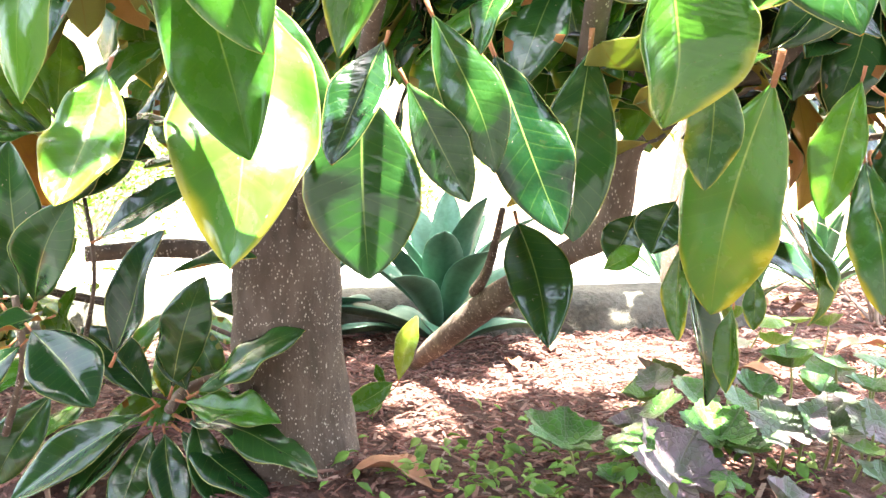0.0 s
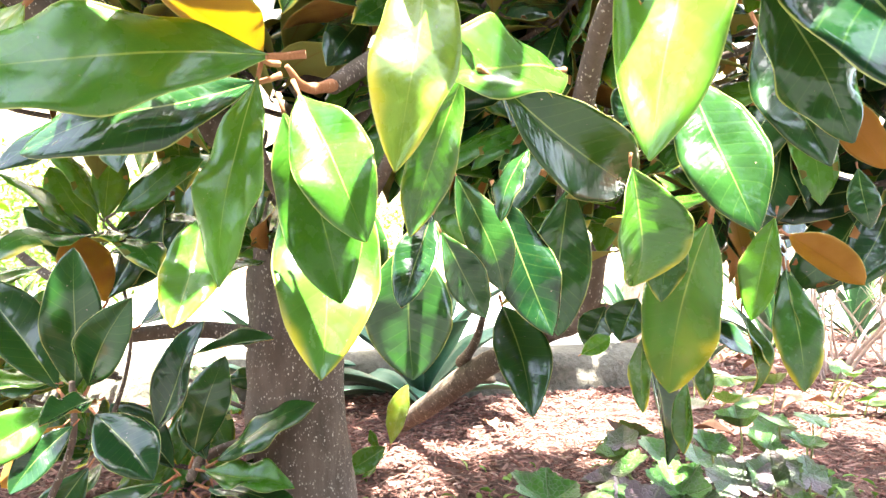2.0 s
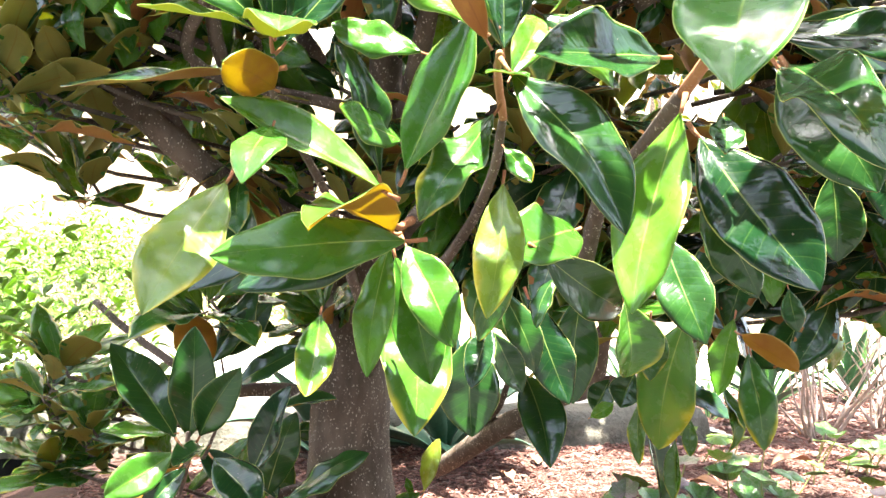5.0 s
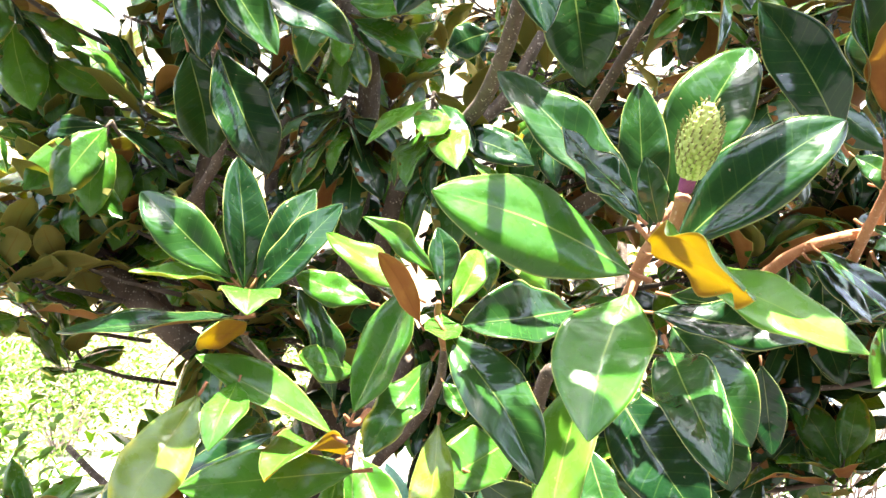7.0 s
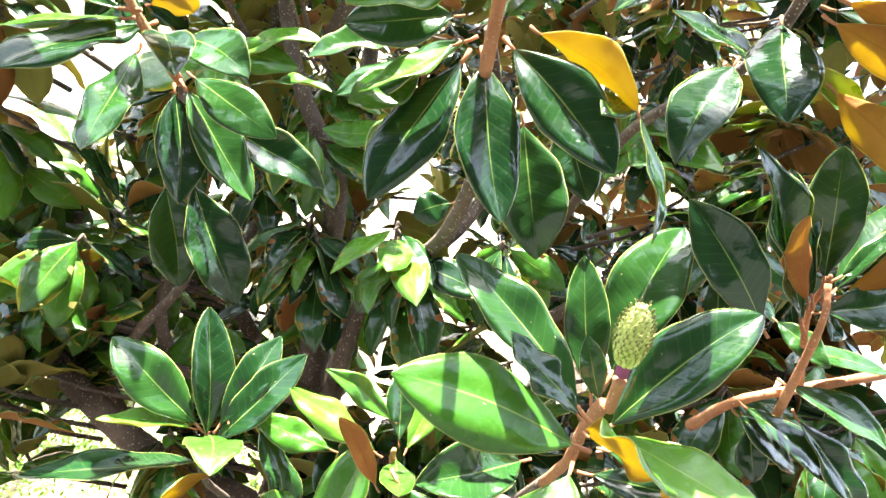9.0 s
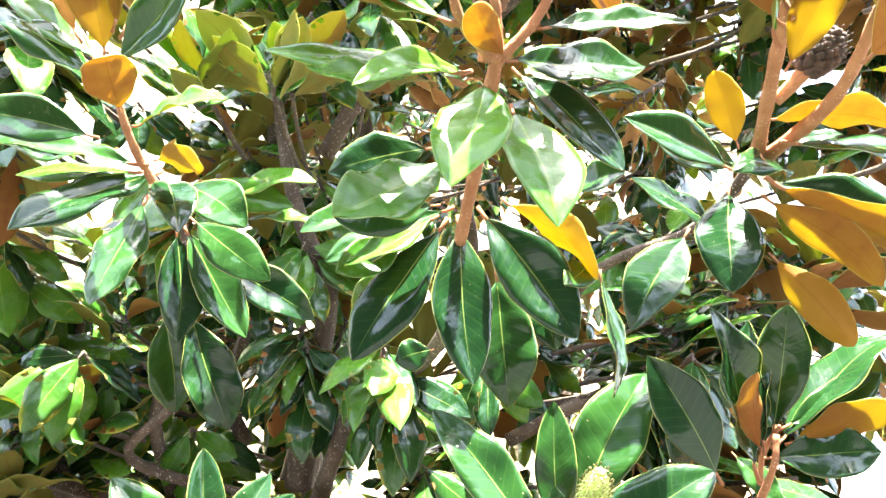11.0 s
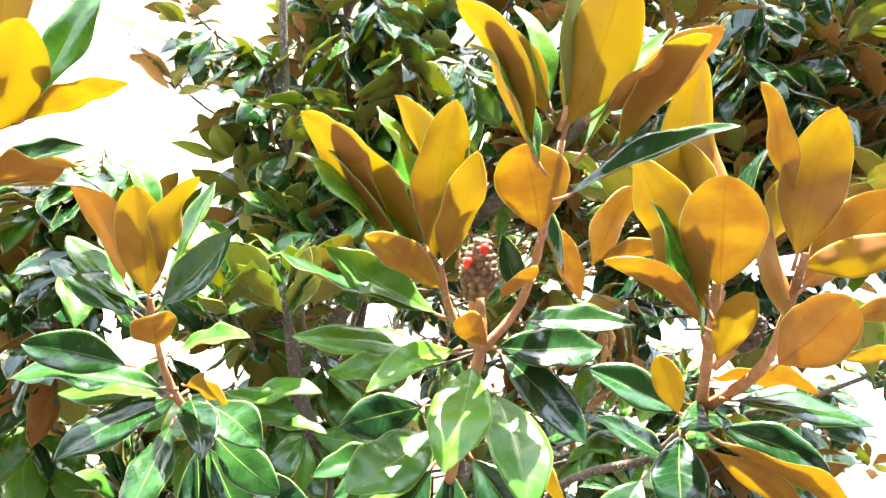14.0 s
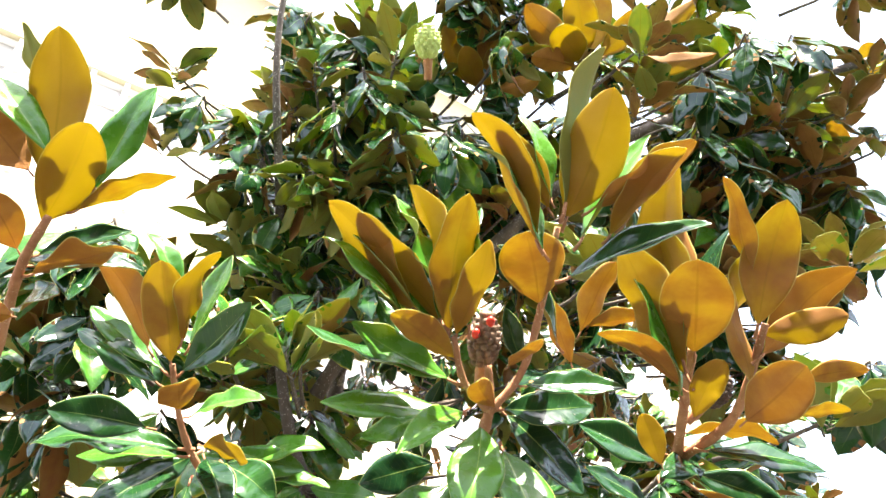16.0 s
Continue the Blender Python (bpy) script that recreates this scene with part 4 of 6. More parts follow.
# small gaps that leave dapples on the mulch: x, y and radius
DAPPLES = [(-0.06, 1.42, 0.066), (0.03, 1.43, 0.072), (0.11, 1.46, 0.054), (-0.03, 1.20, 0.066), (0.06, 1.30, 0.042), (0.24, 1.84, 0.060), (0.30, 1.70, 0.072), (0.38, 1.98, 0.084),
           (0.50, 2.00, 0.072), (0.29, 1.52, 0.072), (0.40, 1.55, 0.060), (0.38, 1.36, 0.054), (0.16, 1.62, 0.042), (0.57, 1.66, 0.060), (0.36, 1.05, 0.042), (0.65, 1.20, 0.042),
           (0.99, 1.97, 0.060), (1.23, 2.06, 0.060), (0.74, 1.60, 0.048), (0.80, 1.35, 0.036), (0.62, 1.95, 0.060), (0.50, 1.00, 0.060), (0.58, 1.08, 0.048), (0.27, 0.93, 0.042), (0.92, 1.62, 0.108), (1.20, 1.72, 0.120), (1.45, 1.80, 0.096)]


def in_dapple(a, b):
    for q in (a, a.lerp(b, 0.5), b):
        low = q - SUN * (q.z / SUN.z)
        for x, y, r in DAPPLES:
            if (low.x - x) ** 2 + (low.y - y) ** 2 < (r + 0.022) ** 2:
                return True
    return False


def in_beam(p):
    for q, r in BEAMS:
        d = p - q
        if d.z > 0.12 and (d - SUN * d.dot(SUN)).length < r:
            return True
    return False


def far_sprays(spots):
    bm = bmesh.new()
    uv = bm.loops.layers.uv.new("UVMap")
    for x, y, z, sort in spots:
        node = Vector((x, y, z))
        # young yellow-green shoots on the tree's open side; their yellow also stands in for sunlight
        sort = 1 if x < -0.62 and y > 0.6 and z < 1.25 else sort
        # the crown stays open low down on that side
        if in_beam(node) or (x < -0.50 and y > 0.35 and 0.40 < z < 0.84 and int(x * 997) % 3):
            continue
        grow = Vector((far_dice.uniform(-0.5, 0.5), far_dice.uniform(-0.9, 0.1), 1.0 if sort else far_dice.uniform(0.1, 0.8))).normalized()
        count = far_dice.randint(10, 15)
        grown = 0
        for i in range(count):
            turn = 2.4 * i + far_dice.uniform(-0.4, 0.4)
            side = grow.orthogonal().normalized()
            side = Matrix.Rotation(turn, 3, grow) @ side
            rise = (0.9 if sort == 1 else 0.55 if sort == 2 else -0.35) + far_dice.uniform(-0.45, 0.45) - 0.06 * i * (0.5 if sort else 0.8)
            way = (side + grow * rise + Vector((0, 0, -0.5 if sort == 0 else 0.0))).normalized()
            length = far_dice.uniform(0.10, 0.17)
            base = node - grow * 0.006 * i
            m, length = leaf_frame(base, base + way * length, 0)
            face = grow - grow.dot(way) * way
            if in_dapple(base, base + way * length):
                continue
            grown += 1
            z0 = m.to_3x3() @ Vector((0, 0, 1))
            roll = math.atan2(z0.cross(face).dot(way), z0.dot(face)) + far_dice.uniform(-0.5, 0.5)
            m, length = leaf_frame(base, base + way * length, math.degrees(roll))
            # paler tops and undersides by place in the crown stand in for sunlight
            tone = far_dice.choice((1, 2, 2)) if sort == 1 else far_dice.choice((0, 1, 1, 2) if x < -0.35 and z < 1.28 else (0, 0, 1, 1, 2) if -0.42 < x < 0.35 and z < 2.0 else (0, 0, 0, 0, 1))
            blade(bm, uv, m, length, length * far_dice.uniform(0.36, 0.46), 8, 4, far_dice.uniform(-0.02, 0.08), far_dice.uniform(0.05, 0.4), 0.03,
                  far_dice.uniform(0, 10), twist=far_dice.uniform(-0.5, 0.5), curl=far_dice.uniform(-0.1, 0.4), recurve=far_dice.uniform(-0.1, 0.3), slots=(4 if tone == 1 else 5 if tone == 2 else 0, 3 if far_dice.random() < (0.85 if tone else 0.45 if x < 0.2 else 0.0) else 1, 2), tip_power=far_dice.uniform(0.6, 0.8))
        if grown >= 6:
            inward = (Vector((-0.15, 1.05, z - 0.05)) - node).normalized()
            line = [np.array((*(node - grow * 0.05 * t * (1 - 0.25 * t) + inward * 0.05 * t * t), 0.003 + 0.001 * t)) for t in (0.0, 0.7, 1.4, 2.0)]
            tube(bm, line, 6, 0.08, x * 9, 2)
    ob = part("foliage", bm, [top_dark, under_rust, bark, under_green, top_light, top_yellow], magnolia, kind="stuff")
    ob.matrix_local = AWAY


def fill(x0, x1, y0, y1, z0, z1, count, bright):
    """Further shoots deep in the crown, on the limbs behind those that stand out."""
    spots = []
    for i in range(count):
        u, v, w = far_dice.random(), far_dice.random(), far_dice.random()
        spots.append((x0 + (x1 - x0) * u, y0 + (y1 - y0) * v, z0 + (z1 - z0) * w, 1 if far_dice.random() < bright else far_dice.choice((0, 0, 0, 2))))
    far_sprays(spots)


far_sprays([
    (-0.42, 0.24, 2.26, 0),
    (-0.33, 0.16, 2.26, 0),
    (-0.46, 0.37, 2.17, 0),
    (-0.32, 0.31, 2.03, 0),
    (-0.24, 0.27, 2.16, 0),
    (-0.18, 0.17, 2.19, 0),
    (-0.10, 0.16, 2.26, 1),
    (0.07, 0.03, 2.04, 1),
    (-0.08, 0.23, 2.06, 0),
    (0.04, 0.21, 2.06, 0),
    (-0.02, 0.13, 2.19, 0),
    (0.27, -0.11, 2.09, 1),
    (0.45, -0.09, 2.18, 2),
    (0.51, 0.05, 2.14, 2),
    (0.68, 0.04, 2.27, 0),
    (0.68, 0.12, 2.15, 0),
    (0.78, -0.03, 2.35, 0),
    (0.96, -0.00, 2.43, 0),
    (0.95, 0.12, 2.25, 2),
    (0.84, 0.14, 2.08, 0),
])
far_sprays([
    (1.08, 0.16, 2.15, 2),
    (1.20, 0.12, 2.35, 2),
    (1.26, 0.05, 2.43, 2),
    (1.24, 0.10, 2.19, 2),
    (-0.74, 0.65, 2.57, 2),
    (-0.73, 0.70, 2.32, 2),
    (-0.62, 0.60, 2.42, 0),
    (-0.15, 0.33, 1.95, 0),
    (-0.02, 0.27, 1.98, 0),
    (-0.33, 0.45, 1.92, 0),
    (-0.44, 0.48, 2.01, 0),
    (-0.26, 0.33, 1.98, 0),
    (-0.47, 0.27, 1.78, 1),
    (-0.39, 0.30, 1.70, 0),
    (-0.32, 0.25, 1.58, 1),
    (-0.32, 0.22, 1.44, 0),
    (-0.23, 0.20, 1.44, 0),
    (-0.22, 0.31, 1.63, 0),
    (-0.13, 0.27, 1.67, 0),
    (0.13, 0.10, 1.82, 0),
])
far_sprays([
    (0.05, 0.18, 1.73, 0),
    (0.32, -0.01, 1.57, 1),
    (0.37, 0.02, 1.50, 0),
    (0.28, -0.00, 1.38, 0),
    (0.88, 0.01, 1.71, 2),
    (0.80, -0.03, 1.43, 0),
    (0.67, -0.05, 1.32, 1),
    (0.50, 0.17, 1.96, 0),
    (-0.14, 0.14, 1.32, 0),
    (-0.33, 0.32, 1.30, 0),
    (-0.63, 0.25, 1.49, 0),
    (-0.66, 0.33, 1.38, 0),
    (-0.58, 0.39, 1.46, 0),
    (-0.77, 0.48, 2.84, 0),
    (0.13, -0.06, 2.42, 0),
    (0.59, -0.09, 2.49, 0),
    (1.16, -0.07, 2.65, 0),
    (-0.28, 0.10, 2.51, 0),
    (-0.40, 0.51, 1.65, 1),
    (-0.31, 0.62, 1.63, 1),
])
far_sprays([
    (-0.37, 0.66, 1.55, 0),
    (-0.24, 0.58, 1.42, 0),
    (-0.20, 0.53, 1.28, 0),
    (-0.65, 0.53, 1.16, 1),
    (-0.55, 0.55, 1.05, 0),
    (-0.63, 0.60, 0.98, 0),
    (-0.58, 0.71, 0.94, 2),
    (-0.52, 0.63, 1.14, 2),
    (-0.18, 0.59, 1.11, 0),
    (-0.29, 0.73, 1.60, 1),
    (-0.40, 0.79, 0.96, 0),
    (-0.51, 0.76, 1.08, 0),
    (-0.04, 0.47, 1.09, 0),
    (-0.10, 0.48, 1.64, 1),
    (0.24, 0.36, 1.01, 0),
    (0.27, 0.33, 1.34, 0),
    (0.39, 0.43, 1.31, 0),
    (0.47, 0.42, 1.32, 2),
    (0.46, 0.40, 1.11, 2),
    (0.54, 0.35, 1.19, 0),
])
far_sprays([
    (0.34, 0.40, 1.14, 0),
    (0.00, 0.32, 0.92, 0),
    (0.20, 0.29, 0.92, 0),
    (0.36, 0.16, 1.47, 0),
    (0.37, 0.37, 1.48, 0),
    (0.69, 0.32, 1.23, 2),
    (0.80, 0.36, 1.37, 0),
    (-0.16, 0.54, 1.78, 0),
    (-0.73, 0.66, 1.36, 1),
    (-0.60, 0.66, 1.30, 0),
    (-0.62, 0.73, 1.10, 0),
    (-0.66, 0.66, 0.99, 0),
    (-0.60, 0.84, 1.06, 1),
    (-0.63, 0.80, 0.85, 2),
    (-0.33, 0.70, 1.05, 0),
    (-0.19, 0.65, 1.16, 0),
    (-0.15, 0.78, 1.07, 0),
    (-0.02, 0.46, 1.03, 0),
    (0.05, 0.37, 0.96, 0),
    (0.13, 0.44, 1.06, 0),
])
far_sprays([
    (0.21, 0.41, 1.11, 0),
    (0.34, 0.49, 1.14, 2),
    (0.43, 0.37, 1.17, 2),
    (0.43, 0.29, 1.06, 0),
    (0.64, 0.31, 1.27, 2),
    (0.63, 0.39, 1.35, 0),
    (-0.24, 0.73, 0.93, 0),
    (0.03, 0.49, 0.90, 0),
    (-0.11, 0.73, 1.23, 1),
    (-0.26, 0.69, 1.41, 1),
    (-0.20, 0.66, 1.49, 0),
    (-0.55, 0.71, 1.48, 0),
    (-0.69, 0.85, 0.71, 2),
    (0.61, 0.36, 0.77, 0),
    (0.72, 0.47, 0.70, 2),
    (-0.90, 1.04, 0.96, 1),
    (-0.85, 1.13, 1.04, 1),
    (-0.97, 1.05, 0.93, 1),
    (-0.73, 1.14, 0.98, 1),
    (-0.60, 0.77, 0.65, 2),
])
far_sprays([
    (-0.81, 0.96, 0.80, 0),
    (-0.74, 0.69, 0.53, 2),
    (-0.80, 1.01, 0.38, 2),
    (-0.66, 0.89, 0.53, 0),
    (0.06, 0.70, 1.01, 0),
    (-0.10, 0.79, 1.10, 0),
    (0.13, 0.70, 0.97, 0),
    (0.17, 0.62, 0.79, 0),
    (-0.24, 0.90, 1.12, 0),
    (-0.41, 0.84, 0.81, 2),
    (0.60, 0.71, 0.69, 0),
    (0.73, 0.80, 0.78, 0),
    (-0.84, 0.83, 1.02, 0),
    (-0.76, 0.92, 1.13, 0),
    (-0.63, 1.01, 1.15, 0),
    (-0.77, 0.40, 1.50, 0),
    (-0.68, 0.44, 1.50, 0),
    (-0.59, 0.46, 1.54, 0),
    (-0.73, 0.42, 1.37, 0),
    (-0.64, 0.46, 1.37, 0),
])
far_sprays([
    (-0.55, 0.48, 1.40, 0),
    (-0.47, 0.50, 1.44, 0),
    (-0.72, 0.49, 1.27, 0),
    (-0.62, 0.53, 1.26, 0),
    (-0.51, 0.49, 1.28, 0),
    (-0.42, 0.59, 1.29, 0),
    (0.14, 1.52, 0.79, 0),
    (0.28, 1.63, 0.83, 0),
    (0.36, 1.42, 0.74, 0),
    (0.48, 1.52, 0.80, 0),
    (0.23, 1.62, 0.73, 0),
    (0.34, 1.52, 0.69, 0),
    (-0.20, 1.52, 0.81, 0),
    (-0.72, 0.63, 0.85, 1),
    (-0.66, 0.66, 0.87, 1),
    (-0.69, 0.67, 0.81, 1),
    (-0.76, 0.66, 0.78, 1),
    (-0.70, 0.59, 1.19, 0),
    (-0.61, 0.62, 1.12, 2),
    (-0.70, 0.65, 1.08, 0),
])
far_sprays([
    (-0.55, 0.70, 1.05, 0),
    (-0.64, 0.63, 0.99, 2),
    (-0.41, 0.39, 1.65, 1),
    (-0.32, 0.44, 1.65, 1),
    (-0.29, 0.43, 1.76, 1),
    (-0.36, 0.47, 1.58, 2),
    (-0.47, 0.42, 1.73, 1),
    (-0.71, 0.25, 1.68, 0),
    (-0.64, 0.23, 1.70, 0),
    (-0.69, 0.28, 1.61, 0),
    (-0.76, 0.42, 1.58, 0),
    (-0.72, 0.53, 1.57, 0),
    (-0.70, 0.36, 1.44, 2),
    (-0.58, 0.61, 1.59, 0),
    (-0.60, 0.50, 1.71, 1),
    (-0.62, 0.33, 1.72, 0),
    (-0.83, 0.39, 1.65, 0),
    (0.67, 1.31, 0.60, 0),
    (0.82, 1.41, 0.55, 0),
    (0.74, 1.51, 0.52, 0),
])
far_sprays([
    (0.80, 1.32, 0.65, 0),
    (-0.76, 1.16, 0.61, 2),
    (-0.63, 1.15, 0.55, 2),
    (-0.50, 1.24, 0.65, 0),
    (-0.76, 1.15, 0.89, 1),
])
fill(0.05, 0.75, 0.58, 0.86, 0.52, 0.80, 34, 0.06)
fill(-0.10, 0.45, 0.60, 0.90, 0.62, 0.92, 20, 0.06)
fill(-0.50, -0.10, 0.78, 1.02, 0.66, 0.90, 10, 0.2)
fill(-0.50, 0.35, 0.65, 1.30, 1.05, 1.75, 44, 0.15)
fill(-0.05, 0.80, 0.75, 1.12, 0.56, 0.98, 30, 0.1)
fill(0.0, 0.42, 0.75, 1.10, 1.15, 1.70, 22, 0.15)
fill(-0.62, -0.20, 0.85, 1.10, 0.42, 0.70, 3, 0.3)
fill(-0.98, -0.42, 1.12, 1.30, 0.05, 0.30, 10, 0.0)
fill(0.10, 1.05, 0.12, 0.42, 2.40, 2.75, 40, 0.3)
fill(-0.95, -0.42, 0.95, 1.25, 1.08, 1.50, 14, 0.25)
far_sprays([(-0.40, 0.21, 1.55, 1), (-0.38, 0.28, 1.48, 1), (-0.27, 0.26, 1.46, 1), (-0.24, 0.32, 1.52, 1), (0.34, 0.09, 1.66, 1)])
far_sprays([(-0.82, 0.80, 0.87, 1), (-0.75, 0.79, 0.89, 1), (-0.68, 0.78, 0.92, 1), (-0.62, 0.79, 0.89, 1), (-0.80, 0.81, 0.81, 1)])
fill(0.35, 1.10, 0.50, 0.90, 0.95, 1.75, 38, 0.1)
fill(0.35, 0.90, 0.42, 0.75, 0.72, 1.05, 16, 0.1)
fill(-0.45, 1.35, 0.30, 0.60, 1.85, 2.70, 165, 0.05)
fill(-0.45, 0.85, 0.60, 0.95, 1.80, 2.70, 100, 0.05)
fill(-0.40, 0.30, 0.90, 1.25, 1.75, 2.60, 24, 0.1)
fill(-1.15, -0.55, 0.75, 1.45, 0.85, 1.25, 12, 0.5)
# extra crown added high behind the trunk to throw shade on the kerb
fill(-0.35, 1.45, 1.30, 2.10, 1.70, 2.90, 160, 0.05)
fill(0.75, 1.45, 0.30, 1.20, 1.75, 2.50, 45, 0.1)
fill(0.75, 1.40, 0.15, 0.55, 2.10, 2.75, 48, 0.05)
fill(0.9, 2.2, 1.7, 2.5, 1.3, 1.9, 55, 0.05)

# ---- ground ----
mulch_soil = plain("mulch_soil", (0.055, 0.028, 0.022), (0.13, 0.066, 0.05), 14.0, 0.95, 0.8, 0.02)
paving = plain("pale_paving", (0.50, 0.47, 0.43), (0.62, 0.59, 0.54), 2.0, 0.9, 0.3, 0.003, 30.0)
dark_ground_skin = plain("low_bounce_ground", (0.040, 0.041, 0.042), (0.068, 0.068, 0.068), 3.0, 0.95, 0.4, 0.006, 40.0)


def sheet(name, x0, x1, y0, y1, nx, ny, height, mat, label):
    bm = bmesh.new()
    grid = [[bm.verts.new((x0 + (x1 - x0) * i / nx, y0 + (y1 - y0) * j / ny, height(x0 + (x1 - x0) * i / nx, y0 + (y1 - y0) * j / ny))) for i in range(nx + 1)] for j in range(ny + 1)]
    for j in range(ny):
        for i in range(nx):
            bm.faces.new((grid[j][i], grid[j][i + 1], grid[j + 1][i + 1], grid[j + 1][i]))
    ob = part(name, bm, mat)
    return tagged(ob, label, "ground", kind="structure")


def bed_height(x, y):
    edge = min((x + 1.3) / 0.15, (3.6 - x) / 0.2, (2.5 + max(0.0, x - 0.6) * 1.2 - y) / 0.15, 1.0)
    low = -0.25 * min(max(0.0, 1.02 - y), 0.6)
    return low + 0.012 * noise.noise(Vector((x * 4, y * 4, 0))) + 0.006 * noise.noise(Vector((x * 17, y * 17, 3))) if edge >= 1 else low - 0.06 + 0.06 * max(edge, 0)


# the surface round the bed is made up, dark so that little light bounces
sheet("ground", -400, 400, -400, 400, 4, 4, lambda x, y: -0.22, dark_ground_skin, "made-up dark grey ground round the garden bed, kept dark to limit bounced light")
sheet("mulch_bed", -1.4, 3.8, 0.42, 5.5, 130, 130, bed_height, mulch_soil, "garden bed of red-brown bark mulch")

# ---- bark chips, fallen leaves ----
chip_skin = scattered("bark_chip", [(0.055, 0.025, 0.020), (0.16, 0.070, 0.056), (0.22, 0.105, 0.084), (0.30, 0.18, 0.145), (0.17, 0.070, 0.056), (0.42, 0.30, 0.25)], 0.9, 0.25, 60.0)
dead_leaf = scattered("dead_leaf", [(0.26, 0.10, 0.045), (0.38, 0.19, 0.10), (0.30, 0.14, 0.08), (0.42, 0.27, 0.18)], 0.7, 0.35, 50.0)


def chips(x0, x1, y0, y1, count, seed, size):
    dice = random.Random(seed)
    verts, faces = [], []
    for i in range(count):
        x, y = dice.uniform(x0, x1), dice.uniform(y0, y1)
        a, b, c = dice.uniform(0.3, 1.9) ** 1.3 * size, dice.uniform(0.15, 0.6) * size, dice.uniform(0.05, 0.16) * size
        m = Matrix.Translation((x, y, bed_height(x, y) + 0.004 + dice.random() * 0.008)) @ Euler((dice.uniform(-0.5, 0.5), dice.uniform(-0.4, 0.4), dice.uniform(0, 6.3))).to_matrix().to_4x4()
        first = len(verts)
        for sx, sy, sz in ((-1, -1, -1), (1, -0.6, -1), (0.8, 1, -1), (-1, 0.7, -1), (-0.8, -0.9, 1), (0.9, -0.5, 1), (0.7, 0.8, 1), (-0.9, 0.6, 1)):
            j = dice.uniform(0.75, 1.25)
            verts.append(m @ Vector((sx * a * j, sy * b * j, sz * c)))
        for f in ((0, 3, 2, 1), (4, 5, 6, 7), (0, 1, 5, 4), (1, 2, 6, 5), (2, 3, 7, 6), (3, 0, 4, 7)):
            faces.append([first + k for k in f])
    me = bpy.data.meshes.new("bark_chips")
    me.from_pydata(verts, [], faces)
    me.materials.append(chip_skin)
    tagged(new("bark_chips", me), "loose red-brown bark chips covering the garden bed", "bark mulch", kind="stuff")


chips(-1.0, 1.9, 0.55, 2.2, 30000, 3, 0.0075)
chips(-1.0, 3.4, 2.0, 4.2, 7000, 4, 0.016)

dice = random.Random(8)
for x, y, turn, size, curl in ((0.0, 0.94, 70, 0.15, 0.14), (1.30, 2.30, 20, 0.17, 0.2), (1.55, 2.45, 130, 0.15, 0.15), (1.70, 2.2, 200, 0.16, 0.2), (0.62, 1.52, 240, 0.12, 0.12), (1.15, 1.72, 80, 0.16, 0.18),
                               (0.18, 1.62, 10, 0.09, 0.1), (0.30, 1.9, 170, 0.1, 0.12), (1.25, 2.7, 300, 0.16, 0.15), (0.42, 1.36, 45, 0.07, 0.1)):
    bm = bmesh.new()
    uv = bm.loops.layers.uv.new("UVMap")
    blade(bm, uv, Matrix.Identity(4), size, size * 0.45, 10, 6, curl, 0.4, 0.05, dice.random() * 9, slots=(0, 0, 0))
    ob = part("fallen_leaf", bm, [dead_leaf])
    ob.matrix_world = pose(x, y, bed_height(x, y) + 0.016, 0, 0, turn)
    tagged(ob, "dry curled brown magnolia leaf on the bark mulch", "leaf", "fallen leaves")


# ---- stone edging and raised paving behind the bed ----
# both stone colours are darkened to stand in for the tree's shade
stone = plain("shaded_mossy_stone", (0.045, 0.045, 0.032), (0.13, 0.12, 0.095), 6.0, 0.95, 0.9, 0.02)


def edging(points, height, depth):
    """A rough low kerb along a line, its top rounded."""
    bm = bmesh.new()
    line = smooth_path([(*p, 0.0, 0.0) for p in points], 14)
    rows = []
    for i, q in enumerate(line):
        a, b = line[max(i - 1, 0)], line[min(i + 1, len(line) - 1)]
        way = Vector((b[0] - a[0], b[1] - a[1], 0)).normalized()
        across = Vector((-way.y, way.x, 0))
        row = []
        for u, w in ((-0.62, -0.1), (-0.56, 0.25), (-0.5, 0.7), (-0.36, 0.95), (0.0, 1.02), (0.4, 1.0), (0.5, 0.6), (0.5, -0.1)):
            p = Vector((q[0], q[1], 0)) + across * u * depth + Vector((0, 0, w * height))
            p += across * 0.03 * noise.noise(p * 9) + Vector((0, 0, 0.02 * noise.noise(p * 7 + Vector((4, 0, 0)))))
            row.append(bm.verts.new(p))
        rows.append(row)
    for a, b in zip(rows, rows[1:]):
        for k in range(len(a) - 1):
            bm.faces.new((a[k], b[k], b[k + 1], a[k + 1]))
    bm.faces.new(rows[0])
    bm.faces.new(rows[-1][::-1])
    bmesh.ops.recalc_face_normals(bm, faces=bm.faces)
    return tagged(part("stone_edging", bm, stone), "low weathered stone edging with moss, shade put into its colour, behind the garden bed", "kerb", kind="structure")


edging([(-2.6, 2.1), (-1.2, 2.22), (0.0, 2.28), (0.6, 2.32), (1.0, 2.45)], 0.13, 0.30)
sheet("terrace", -14, 14, 2.35, 16, 40, 40, lambda x, y: -0.045 + (0.165 if x < 1.0 - 0.2 * (y - 2.35) else 0.0) + max(0, min(y - 3.0, 3.0)) * 0.03, paving, "pale paved terrace in full sun behind the bed")


# ---- rosette plants ----
agave_skin = plain("agave_skin", (0.06, 0.17, 0.10), (0.11, 0.26, 0.17), 8.0, 0.45, 0.1, 0.002)
